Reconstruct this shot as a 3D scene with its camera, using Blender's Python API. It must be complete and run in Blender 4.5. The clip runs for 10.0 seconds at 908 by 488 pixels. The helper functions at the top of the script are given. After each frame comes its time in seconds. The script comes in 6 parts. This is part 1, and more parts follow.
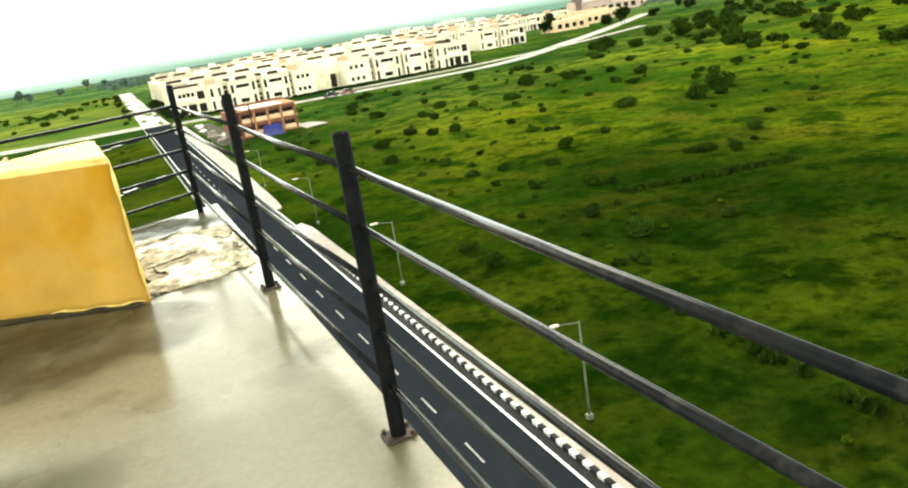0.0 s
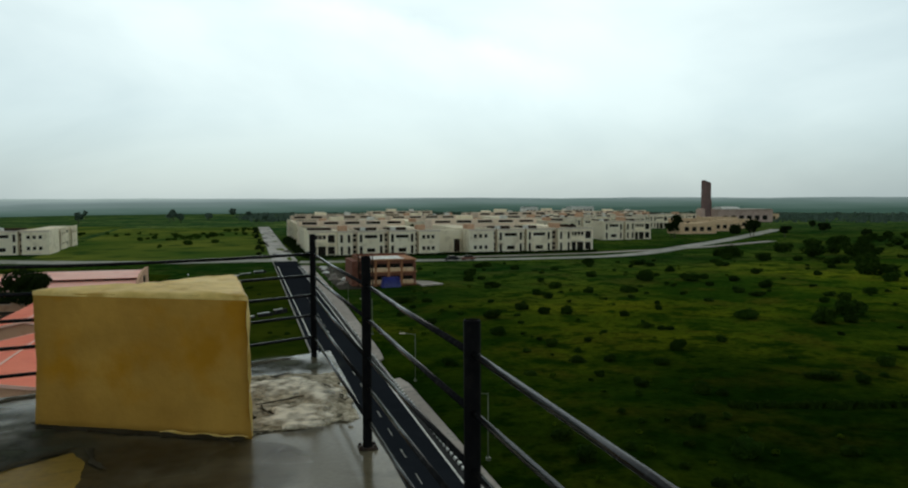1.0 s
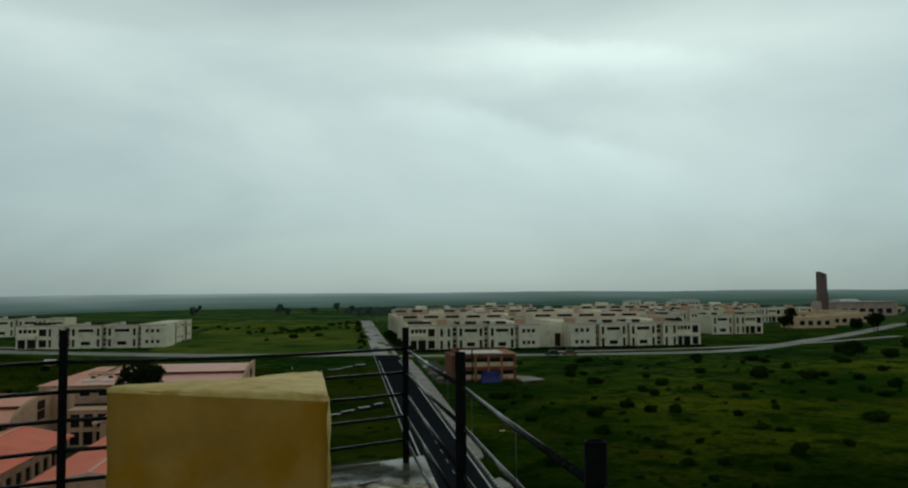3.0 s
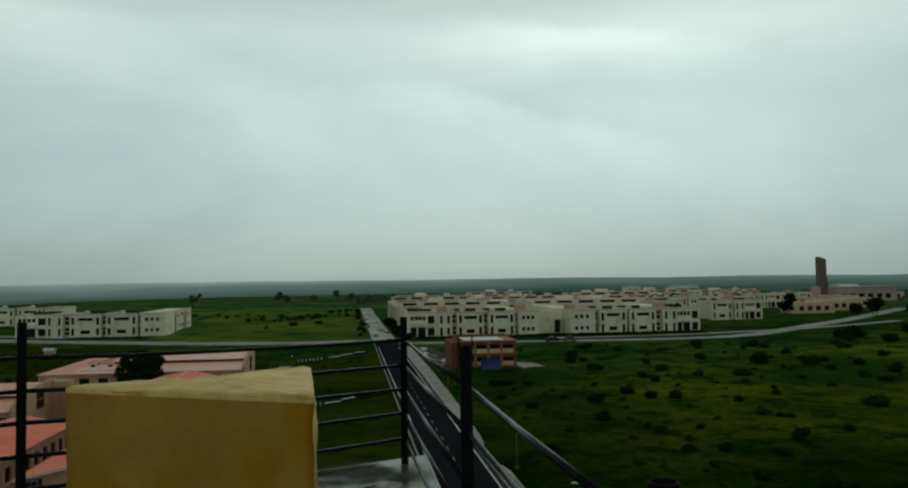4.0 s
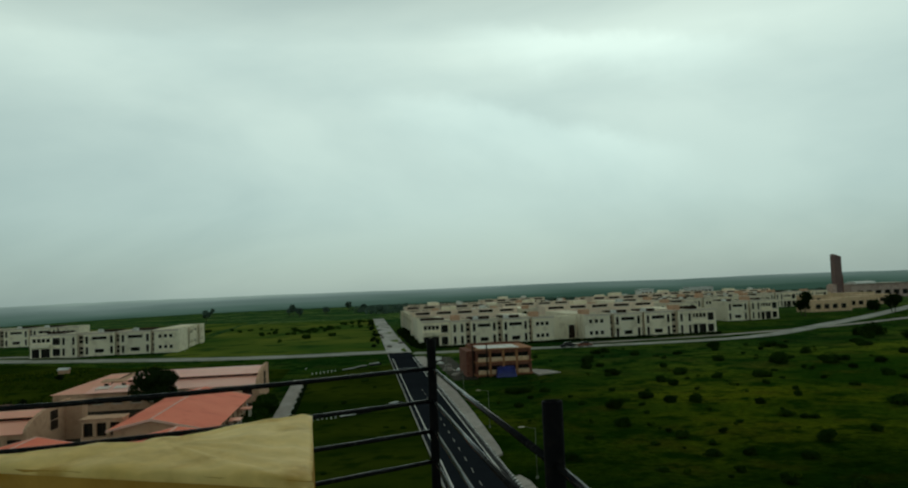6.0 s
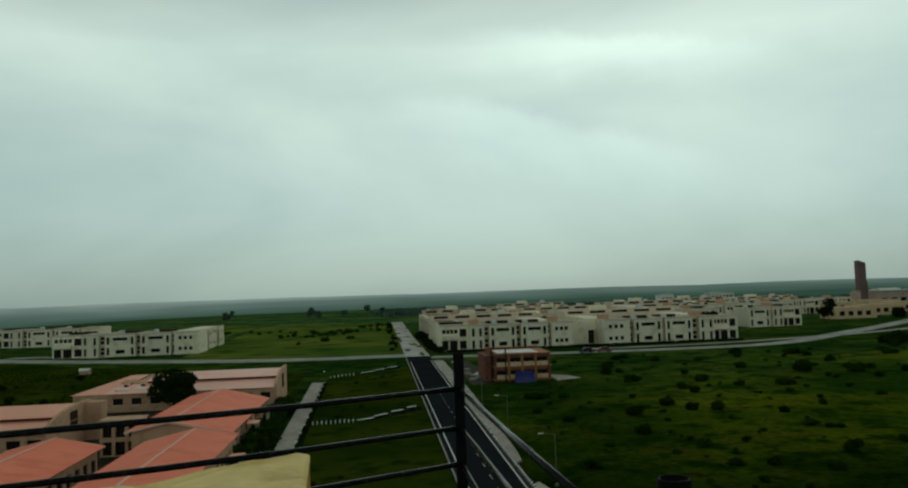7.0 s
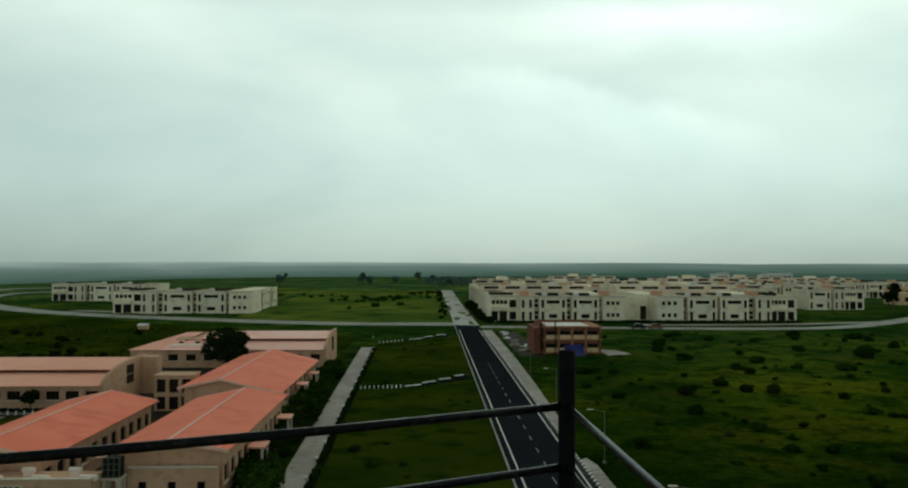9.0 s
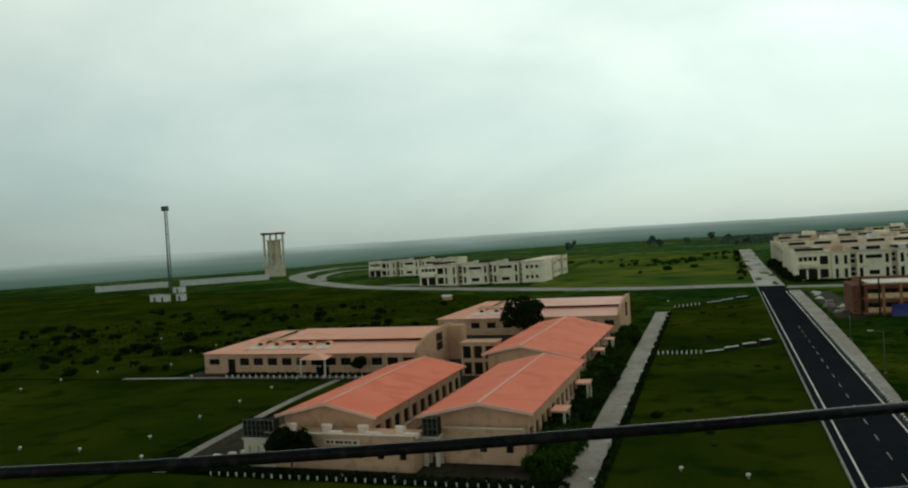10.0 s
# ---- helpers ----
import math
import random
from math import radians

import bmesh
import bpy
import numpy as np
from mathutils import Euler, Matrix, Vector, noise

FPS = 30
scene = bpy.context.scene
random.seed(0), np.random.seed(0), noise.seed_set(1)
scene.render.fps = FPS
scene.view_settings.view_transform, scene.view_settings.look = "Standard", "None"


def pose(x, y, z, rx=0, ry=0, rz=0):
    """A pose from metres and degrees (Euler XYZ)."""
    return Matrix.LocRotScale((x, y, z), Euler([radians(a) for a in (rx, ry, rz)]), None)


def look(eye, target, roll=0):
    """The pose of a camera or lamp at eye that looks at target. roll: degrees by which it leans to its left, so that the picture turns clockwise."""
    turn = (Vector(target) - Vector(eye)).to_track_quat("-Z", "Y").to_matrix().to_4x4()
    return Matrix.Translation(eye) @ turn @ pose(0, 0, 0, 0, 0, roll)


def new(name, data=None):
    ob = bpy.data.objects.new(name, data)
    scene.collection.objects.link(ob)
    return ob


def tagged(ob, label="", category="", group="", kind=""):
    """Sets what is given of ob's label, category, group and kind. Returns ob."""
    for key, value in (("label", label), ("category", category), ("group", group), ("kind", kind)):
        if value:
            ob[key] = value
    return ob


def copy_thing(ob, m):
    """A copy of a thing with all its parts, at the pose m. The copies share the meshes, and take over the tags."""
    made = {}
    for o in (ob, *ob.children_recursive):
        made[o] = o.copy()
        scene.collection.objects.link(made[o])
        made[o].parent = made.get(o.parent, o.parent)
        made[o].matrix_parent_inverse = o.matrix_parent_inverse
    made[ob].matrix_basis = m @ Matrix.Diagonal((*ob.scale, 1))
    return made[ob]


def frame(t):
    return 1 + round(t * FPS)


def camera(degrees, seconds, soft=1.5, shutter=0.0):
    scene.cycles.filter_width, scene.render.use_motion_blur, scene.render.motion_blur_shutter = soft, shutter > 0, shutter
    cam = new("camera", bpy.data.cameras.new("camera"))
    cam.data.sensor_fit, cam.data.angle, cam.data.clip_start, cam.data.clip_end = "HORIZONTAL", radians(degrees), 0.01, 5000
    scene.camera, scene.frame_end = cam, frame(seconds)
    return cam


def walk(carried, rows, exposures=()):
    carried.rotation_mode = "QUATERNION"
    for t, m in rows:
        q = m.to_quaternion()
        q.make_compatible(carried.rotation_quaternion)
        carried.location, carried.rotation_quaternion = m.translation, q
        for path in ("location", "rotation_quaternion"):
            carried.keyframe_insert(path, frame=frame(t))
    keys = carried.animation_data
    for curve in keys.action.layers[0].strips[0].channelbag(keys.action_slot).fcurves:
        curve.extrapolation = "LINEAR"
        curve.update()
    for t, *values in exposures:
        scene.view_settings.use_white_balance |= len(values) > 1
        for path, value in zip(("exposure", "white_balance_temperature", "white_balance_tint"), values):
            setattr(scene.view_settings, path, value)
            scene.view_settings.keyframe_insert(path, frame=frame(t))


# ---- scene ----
cam = camera(60.7, 10.0, soft=2.1)
PATH = [
    (0, (0.034, 0.027, 17.903), (0.748, 1.804, 17.327), -9.0),
    (0.2, (0.004, -0.01, 17.93), (0.679, 1.817, 17.479), -7.3),
    (0.4, (-0.006, -0.008, 17.952), (0.618, 1.864, 17.626), -5.1),
    (0.5, (-0.009, -0.012, 17.958), (0.591, 1.875, 17.679), -5.2),
    (0.7, (-0.027, -0.021, 17.983), (0.516, 1.894, 17.781), -3.3),
    (1, (-0.032, -0.005, 17.981), (0.485, 1.923, 17.858), -0.2),
    (1.5, (-0.025, -0.014, 17.961), (0.351, 1.939, 17.751), -1.4),
    (2, (-0.033, 0.06, 17.955), (0.334, 2.024, 17.865), -1.7),
    (2.5, (-0.031, 0.244, 17.959), (0.333, 2.21, 17.927), -2.7),
    (3, (0.067, 0.49, 17.951), (0.335, 2.469, 18.071), -0.5),
    (3.2, (0.094, 0.59, 17.945), (0.369, 2.569, 18.038), -0.0),
    (4.3, (0.134, 1.134, 17.943), (0.38, 3.117, 18.024), -1.6),
    (4.5, (0.152, 1.242, 17.92), (0.348, 3.231, 17.981), -1.6),
    (5, (0.107, 1.554, 17.941), (0.257, 3.549, 17.956), -2.1),
    (5.5, (0.102, 1.819, 17.955), (0.334, 3.802, 18.065), -3.0),
    (5.7, (0.116, 1.95, 17.96), (0.354, 3.933, 18.067), -2.7),
    (6.8, (0.121, 2.747, 17.948), (0.352, 4.73, 18.066), -1.7),
    (7, (0.141, 2.886, 17.96), (0.336, 4.872, 18.08), -2.0),
    (7.5, (0.117, 3.15, 17.965), (0.288, 5.141, 18.063), -1.2),
    (8, (0.13, 3.338, 17.952), (0.301, 5.329, 18.028), -0.2),
    (8.5, (0.108, 3.72, 17.951), (0.163, 5.719, 17.976), -0.0),
    (9, (0.09, 4.193, 17.937), (0.151, 6.192, 17.981), 0.1),
    (9.5, (0.057, 4.256, 17.992), (-0.1, 6.248, 18.087), 1.1),
    (9.7, (0.017, 4.333, 17.968), (-0.298, 6.308, 18.007), -0.2),
    (10, (-0.124, 4.503, 17.93), (-0.784, 6.391, 17.909), -3.5),
]
EXPOSURES = [(0.0, 2.5, 7500, 1), (0.3, 1.3, 6900, 2), (0.6, 0.34, 6350, 1), (1.0, -0.28, 6350, 2), (1.5, -0.10, 6350, 4), (2.0, -0.33, 6350, 3), (2.5, -0.5, 6300, -2), (3.0, -0.88, 6250, -6), (4.3, -0.80, 6350, -10), (5.0, -0.64, 6450, -9), (5.5, -0.75, 6400, -12), (7.0, -0.82, 6450, -13), (8.0, -0.76, 6500, -12), (8.5, -0.72, 6500, -11), (9.0, -0.52, 6550, -11), (9.7, -0.62, 6500, -12), (10.0, -0.33, 6750, -6)]
walk(cam, [(t, look(eye, target, roll)) for t, eye, target, roll in PATH], EXPOSURES)

# ---- sky and sun ----
SUN_HIGH, SUN_TURN = 42.0, 16.0
world = bpy.data.worlds.new("overcast")
scene.world = world
world.use_nodes = True
wn, wl = world.node_tree.nodes, world.node_tree.links
wn.clear()


def wnode(kind, **values):
    n = wn.new(kind)
    for k, v in values.items():
        n.inputs[k].default_value = v
    return n


sky = wn.new("ShaderNodeTexSky")
sky.sky_type, sky.sun_disc = "NISHITA", False
sky.sun_elevation, sky.sun_rotation = radians(SUN_HIGH), radians(SUN_TURN)
w_out = wn.new("ShaderNodeOutputWorld")
w_bg = wnode("ShaderNodeBackground", Strength=1.17)
w_co = wn.new("ShaderNodeTexCoord")
w_map = wn.new("ShaderNodeMapping")
w_map.inputs["Scale"].default_value = (1.2, 1.2, 3.2)
w_map.inputs["Location"].default_value = (0.1, 0.0, 0.0)
w_map.inputs["Rotation"].default_value = (0.35, 0.25, 0.4)
w_noise = wnode("ShaderNodeTexNoise", Scale=1.5, Detail=6.0, Roughness=0.5, Distortion=0.35)
w_ramp = wn.new("ShaderNodeValToRGB")
w_ramp.color_ramp.elements[0].position, w_ramp.color_ramp.elements[0].color = 0.30, (0.58, 0.65, 0.675, 1)
w_ramp.color_ramp.elements[1].position, w_ramp.color_ramp.elements[1].color = 0.66, (0.87, 0.915, 0.905, 1)
w_sep = wn.new("ShaderNodeSeparateXYZ")
w_high = wn.new("ShaderNodeValToRGB")
w_high.color_ramp.elements[0].position, w_high.color_ramp.elements[0].color = 0.0, (0.545, 0.595, 0.625, 1)
w_high.color_ramp.elements[1].position, w_high.color_ramp.elements[1].color = 0.30, (1.0, 1.0, 1.0, 1)
w_e = w_high.color_ramp.elements.new(0.10)
w_e.color = (0.77, 0.815, 0.85, 1)
w_e = w_high.color_ramp.elements.new(0.42)
w_e.color = (0.52, 0.52, 0.52, 1)
w_e = w_high.color_ramp.elements.new(0.80)
w_e.color = (0.24, 0.24, 0.24, 1)
w_mul = wn.new("ShaderNodeMixRGB")
w_mul.blend_type = "MULTIPLY"
w_mul.inputs[0].default_value = 1.0
w_mix = wn.new("ShaderNodeMixRGB")
w_mix.blend_type = "ADD"
w_mix.inputs[0].default_value = 0.012
wl.new(w_co.outputs["Generated"], w_map.inputs["Vector"])
wl.new(w_map.outputs["Vector"], w_noise.inputs["Vector"])
wl.new(w_noise.outputs["Fac"], w_ramp.inputs["Fac"])
wl.new(w_co.outputs["Generated"], w_sep.inputs["Vector"])
wl.new(w_sep.outputs["Z"], w_high.inputs["Fac"])
wl.new(w_ramp.outputs["Color"], w_mul.inputs[1])
wl.new(w_high.outputs["Color"], w_mul.inputs[2])
w_dot = wn.new("ShaderNodeVectorMath")
w_dot.operation = "DOT_PRODUCT"
w_dot.inputs[1].default_value = (math.sin(radians(SUN_TURN)) * math.cos(radians(SUN_HIGH)), math.cos(radians(SUN_TURN)) * math.cos(radians(SUN_HIGH)), math.sin(radians(SUN_HIGH)))
w_norm = wn.new("ShaderNodeVectorMath")
w_norm.operation = "NORMALIZE"
w_glow = wn.new("ShaderNodeMapRange")
w_glow.inputs["From Min"].default_value, w_glow.inputs["From Max"].default_value = 0.1, 1.0
w_glow.inputs["To Min"].default_value, w_glow.inputs["To Max"].default_value = 0.60, 1.33
w_lit = wn.new("ShaderNodeVectorMath")
w_lit.operation = "SCALE"
wl.new(w_co.outputs["Generated"], w_norm.inputs[0])
wl.new(w_norm.outputs["Vector"], w_dot.inputs[0])
wl.new(w_dot.outputs["Value"], w_glow.inputs["Value"])
wl.new(w_mul.outputs["Color"], w_lit.inputs[0])
w_rear = wn.new("ShaderNodeMapRange")
w_rear.interpolation_type = "SMOOTHSTEP"
w_rear.inputs["From Min"].default_value, w_rear.inputs["From Max"].default_value = 0.25, -0.55
w_rear.inputs["To Min"].default_value, w_rear.inputs["To Max"].default_value = 0.0, 0.60
w_all = wn.new("ShaderNodeMath")
wl.new(w_dot.outputs["Value"], w_rear.inputs["Value"])
wl.new(w_glow.outputs["Result"], w_all.inputs[0])
wl.new(w_rear.outputs["Result"], w_all.inputs[1])
wl.new(w_all.outputs["Value"], w_lit.inputs["Scale"])


def sky_way(side, high):
    """The direction at so many degrees to the east of +y and above the horizon."""
    return Vector((math.sin(radians(side)) * math.cos(radians(high)), math.cos(radians(side)) * math.cos(radians(high)), math.sin(radians(high))))


def cloud_bank(lit, a, b, reach, fade, gain):
    """A brighter bank of cloud below the edge that runs from a to b, crisp above and fading downward."""
    edge = wn.new("ShaderNodeVectorMath")
    edge.operation = "DOT_PRODUCT"
    edge.inputs[1].default_value = a.cross(b).normalized()
    near = wn.new("ShaderNodeVectorMath")
    near.operation = "DOT_PRODUCT"
    near.inputs[1].default_value = (a + b).normalized()
    rough = wnode("ShaderNodeTexNoise", Scale=7.0, Detail=8.0, Roughness=0.62)
    warp = wn.new("ShaderNodeMath")
    warp.operation = "MULTIPLY_ADD"
    warp.inputs[1].default_value = 0.075
    ramp = wn.new("ShaderNodeValToRGB")
    ramp.color_ramp.interpolation = "EASE"
    stops = ramp.color_ramp.elements
    stops[0].position, stops[0].color = 0.30, (0, 0, 0, 1)
    stops[1].position, stops[1].color = 0.42, (1, 1, 1, 1)
    stops.new(min(0.99, 0.42 + fade)).color = (0, 0, 0, 1)
    shift = wn.new("ShaderNodeMapRange")
    shift.inputs["From Min"].default_value, shift.inputs["From Max"].default_value = -0.085 + 0.037, 0.115 + 0.037
    mask = wn.new("ShaderNodeMapRange")
    mask.interpolation_type = "SMOOTHSTEP"
    mask.inputs["From Min"].default_value, mask.inputs["From Max"].default_value = math.cos(radians(reach)), 1.0
    both = wn.new("ShaderNodeMath")
    both.operation = "MULTIPLY"
    more = wn.new("ShaderNodeMath")
    more.operation = "MULTIPLY_ADD"
    more.inputs[1].default_value, more.inputs[2].default_value = gain, 1.0
    out = wn.new("ShaderNodeVectorMath")
    out.operation = "SCALE"
    wl.new(w_norm.outputs["Vector"], edge.inputs[0])
    wl.new(w_norm.outputs["Vector"], near.inputs[0])
    wl.new(w_norm.outputs["Vector"], rough.inputs["Vector"])
    wl.new(rough.outputs["Fac"], warp.inputs[0])
    wl.new(edge.outputs["Value"], warp.inputs[2])
    wl.new(warp.outputs["Value"], shift.inputs["Value"])
    wl.new(shift.outputs["Result"], ramp.inputs["Fac"])
    wl.new(near.outputs["Value"], mask.inputs["Value"])
    wl.new(ramp.outputs["Color"], both.inputs[0])
    wl.new(mask.outputs["Result"], both.inputs[1])
    wl.new(both.outputs["Value"], more.inputs[0])
    wl.new(lit, out.inputs[0])
    wl.new(more.outputs["Value"], out.inputs["Scale"])
    return out.outputs["Vector"]


w_banks = cloud_bank(w_lit.outputs["Vector"], sky_way(7.0, 12.9), sky_way(19.0, 9.6), 14.0, 0.45, 0.15)
w_banks = cloud_bank(w_banks, sky_way(12.5, 17.3), sky_way(24.0, 16.0), 12.0, 0.28, 0.17)
w_banks = cloud_bank(w_banks, sky_way(-28.0, 15.5), sky_way(-12.0, 17.5), 14.0, 0.45, 0.06)
wl.new(w_banks, w_mix.inputs[1])
wl.new(sky.outputs["Color"], w_mix.inputs[2])
wl.new(w_mix.outputs["Color"], w_bg.inputs["Color"])
wl.new(w_bg.outputs["Background"], w_out.inputs["Surface"])

sun = new("sun", bpy.data.lights.new("sun", "SUN"))
sun.data.energy, sun.data.angle, sun.data.color = 0.8, radians(30), (1.0, 0.96, 0.9)
sun.matrix_world = look((0, 0, 100), (-60 * math.sin(radians(SUN_TURN)), -60 * math.cos(radians(SUN_TURN)), 100 - 60 * math.tan(radians(SUN_HIGH))))


# ---- materials ----
def material(name, base, other, rough=0.8, metal=0.0, scale=1.0, spots=8.0, bump=0.2, grain=40.0, wet=0.0, mix=(0.35, 0.65), third=None, spec=0.5, vary=0.0, fine_amount=0.18):
    """Two colours mixed by a broad noise, a fine grain in colour and relief; wet: how far broad pools lower the roughness; vary: brightness changes from object to object."""
    m = bpy.data.materials.new(name)
    m.use_nodes = True
    n, l = m.node_tree.nodes, m.node_tree.links
    b = n["Principled BSDF"]
    co = n.new("ShaderNodeNewGeometry")
    big = n.new("ShaderNodeTexNoise")
    big.inputs["Scale"].default_value, big.inputs["Detail"].default_value = scale, 5.0
    ramp = n.new("ShaderNodeValToRGB")
    ramp.color_ramp.elements[0].position, ramp.color_ramp.elements[1].position = mix
    ramp.color_ramp.elements[0].color, ramp.color_ramp.elements[1].color = (*base, 1), (*other, 1)
    l.new(co.outputs["Position"], big.inputs["Vector"])
    l.new(big.outputs["Fac"], ramp.inputs["Fac"])
    colour = ramp.outputs["Color"]
    mid = n.new("ShaderNodeTexNoise")
    mid.inputs["Scale"].default_value, mid.inputs["Detail"].default_value = spots, 6.0
    l.new(co.outputs["Position"], mid.inputs["Vector"])
    if third:
        r3 = n.new("ShaderNodeValToRGB")
        r3.color_ramp.elements[0].position, r3.color_ramp.elements[1].position = 0.52, 0.66
        r3.color_ramp.elements[0].color, r3.color_ramp.elements[1].color = (0, 0, 0, 1), (1, 1, 1, 1)
        l.new(mid.outputs["Fac"], r3.inputs["Fac"])
        mx = n.new("ShaderNodeMixRGB")
        mx.inputs[2].default_value = (*third, 1)
        l.new(r3.outputs["Color"], mx.inputs[0])
        l.new(colour, mx.inputs[1])
        colour = mx.outputs["Color"]
    fine = n.new("ShaderNodeTexNoise")
    fine.inputs["Scale"].default_value, fine.inputs["Detail"].default_value = grain, 4.0
    l.new(co.outputs["Position"], fine.inputs["Vector"])
    spread = n.new("ShaderNodeMapRange")
    spread.inputs["From Min"].default_value, spread.inputs["From Max"].default_value = 0.25, 0.75
    spread.inputs["To Min"].default_value, spread.inputs["To Max"].default_value = 1 - fine_amount, 1 + fine_amount
    l.new(fine.outputs["Fac"], spread.inputs["Value"])
    hsv = n.new("ShaderNodeHueSaturation")
    l.new(colour, hsv.inputs["Color"])
    l.new(spread.outputs["Result"], hsv.inputs["Value"])
    colour = hsv.outputs["Color"]
    if vary:
        info = n.new("ShaderNodeObjectInfo")
        r = n.new("ShaderNodeMapRange")
        r.inputs["To Min"].default_value, r.inputs["To Max"].default_value = 1 - vary, 1 + vary
        l.new(info.outputs["Random"], r.inputs["Value"])
        hv = n.new("ShaderNodeHueSaturation")
        l.new(colour, hv.inputs["Color"])
        l.new(r.outputs["Result"], hv.inputs["Value"])
        colour = hv.outputs["Color"]
    l.new(colour, b.inputs["Base Color"])
    b.inputs["Metallic"].default_value, b.inputs["Specular IOR Level"].default_value = metal, spec
    if wet:
        rr = n.new("ShaderNodeMapRange")
        rr.inputs["From Min"].default_value, rr.inputs["From Max"].default_value = 0.42, 0.60
        rr.inputs["To Min"].default_value, rr.inputs["To Max"].default_value = rough, max(0.06, rough - wet)
        l.new(big.outputs["Fac"], rr.inputs["Value"])
        l.new(rr.outputs["Result"], b.inputs["Roughness"])
    else:
        b.inputs["Roughness"].default_value = rough
    if bump:
        bp = n.new("ShaderNodeBump")
        bp.inputs["Strength"].default_value, bp.inputs["Distance"].default_value = bump, 0.4 / grain
        l.new(fine.outputs["Fac"], bp.inputs["Height"])
        l.new(bp.outputs["Normal"], b.inputs["Normal"])
    return m


M_slab = material("wet_concrete", (0.100, 0.084, 0.048), (0.160, 0.136, 0.085), rough=0.42, wet=0.26, scale=0.8, spots=2.6, third=(0.080, 0.066, 0.034), bump=0.03, grain=40, spec=0.17, fine_amount=0.14)
M_screed = material("broken_mortar", (0.23, 0.195, 0.122), (0.64, 0.565, 0.42), rough=0.8, scale=7, spots=15, third=(0.105, 0.095, 0.055), bump=0.6, grain=28, spec=0.15)
M_spill = material("ochre_spill", (0.200, 0.122, 0.016), (0.270, 0.170, 0.026), rough=0.5, scale=3.0, spots=6.0, third=(0.160, 0.098, 0.014), bump=0.1, grain=30, spec=0.1)
M_crack = material("wet_dirt", (0.034, 0.028, 0.016), (0.060, 0.050, 0.030), rough=0.9, scale=6, spots=15, bump=0.3, spec=0.05)
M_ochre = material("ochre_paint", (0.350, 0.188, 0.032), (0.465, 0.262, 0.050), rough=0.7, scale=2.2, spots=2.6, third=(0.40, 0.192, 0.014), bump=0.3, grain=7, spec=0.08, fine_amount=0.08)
M_ochre_top = material("pale_ochre_paint", (0.81, 0.60, 0.235), (0.66, 0.455, 0.135), rough=0.6, scale=2.4, spots=5, third=(0.53, 0.335, 0.08), bump=0.15, grain=14, spec=0.12, fine_amount=0.12)
M_black = material("black_gloss_paint", (0.004, 0.0042, 0.0045), (0.007, 0.007, 0.0075), rough=0.6, scale=8, spots=30, third=(0.010, 0.009, 0.008), bump=0.15, grain=90, spec=0.03)
M_rail = material("wet_black_rail_paint", (0.006, 0.007, 0.008), (0.012, 0.012, 0.012), rough=0.15, scale=8, spots=30, third=(0.02, 0.019, 0.018), bump=0.04, grain=60, spec=0.05)
M_rust = material("rust", (0.025, 0.014, 0.009), (0.05, 0.024, 0.012), rough=0.8, scale=30, spots=60)
M_cream = material("cream_plaster", (0.54, 0.33, 0.21), (0.62, 0.39, 0.255), rough=0.9, scale=0.25, spots=1.2, third=(0.47, 0.28, 0.175), bump=0.1, grain=12, spec=0.05, fine_amount=0.08)
M_cream_light = material("pale_plaster", (0.62, 0.53, 0.42), (0.70, 0.61, 0.49), rough=0.85, scale=0.3, spots=1.5, third=(0.54, 0.46, 0.36), bump=0.1, grain=12)
M_roof = material("salmon_roof_sheet", (0.86, 0.215, 0.128), (0.92, 0.265, 0.162), rough=0.7, scale=0.12, spots=0.4, third=(0.80, 0.195, 0.116), bump=0.03, grain=6, spec=0.1, fine_amount=0.04)
M_roof_pale = material("pale_salmon_roof_sheet", (0.88, 0.41, 0.285), (0.92, 0.475, 0.34), rough=0.6, scale=0.1, spots=0.3, third=(0.84, 0.385, 0.265), bump=0.03, grain=6, spec=0.12, fine_amount=0.04)
M_roof_faint = material("faint_pink_roof_sheet", (0.90, 0.43, 0.325), (0.93, 0.50, 0.39), rough=0.45, scale=0.1, spots=0.3, third=(0.86, 0.40, 0.30), bump=0.03, grain=6, spec=0.3, fine_amount=0.04)
M_vent = material("pinkish_white_sheet", (0.80, 0.66, 0.57), (0.86, 0.73, 0.64), rough=0.6, scale=0.5, spots=2, third=(0.72, 0.58, 0.49), spec=0.15, fine_amount=0.06)
M_ridge = material("pale_ridge_flashing", (0.84, 0.50, 0.40), (0.88, 0.56, 0.45), rough=0.7, scale=0.5, spec=0.1)
M_white_wall = material("cream_white_render", (0.82, 0.725, 0.53), (0.87, 0.79, 0.61), rough=0.9, scale=0.08, spots=0.5, third=(0.68, 0.59, 0.42), bump=0.08, grain=8, vary=0.10, spec=0.10, fine_amount=0.08)
# shade of the recessed gap bays put into a darker wall colour
M_recess_shade = material("shaded_recess_render", (0.50, 0.405, 0.29), (0.57, 0.47, 0.345), rough=0.9, scale=0.1, spots=0.6, third=(0.42, 0.335, 0.235), spec=0.05)
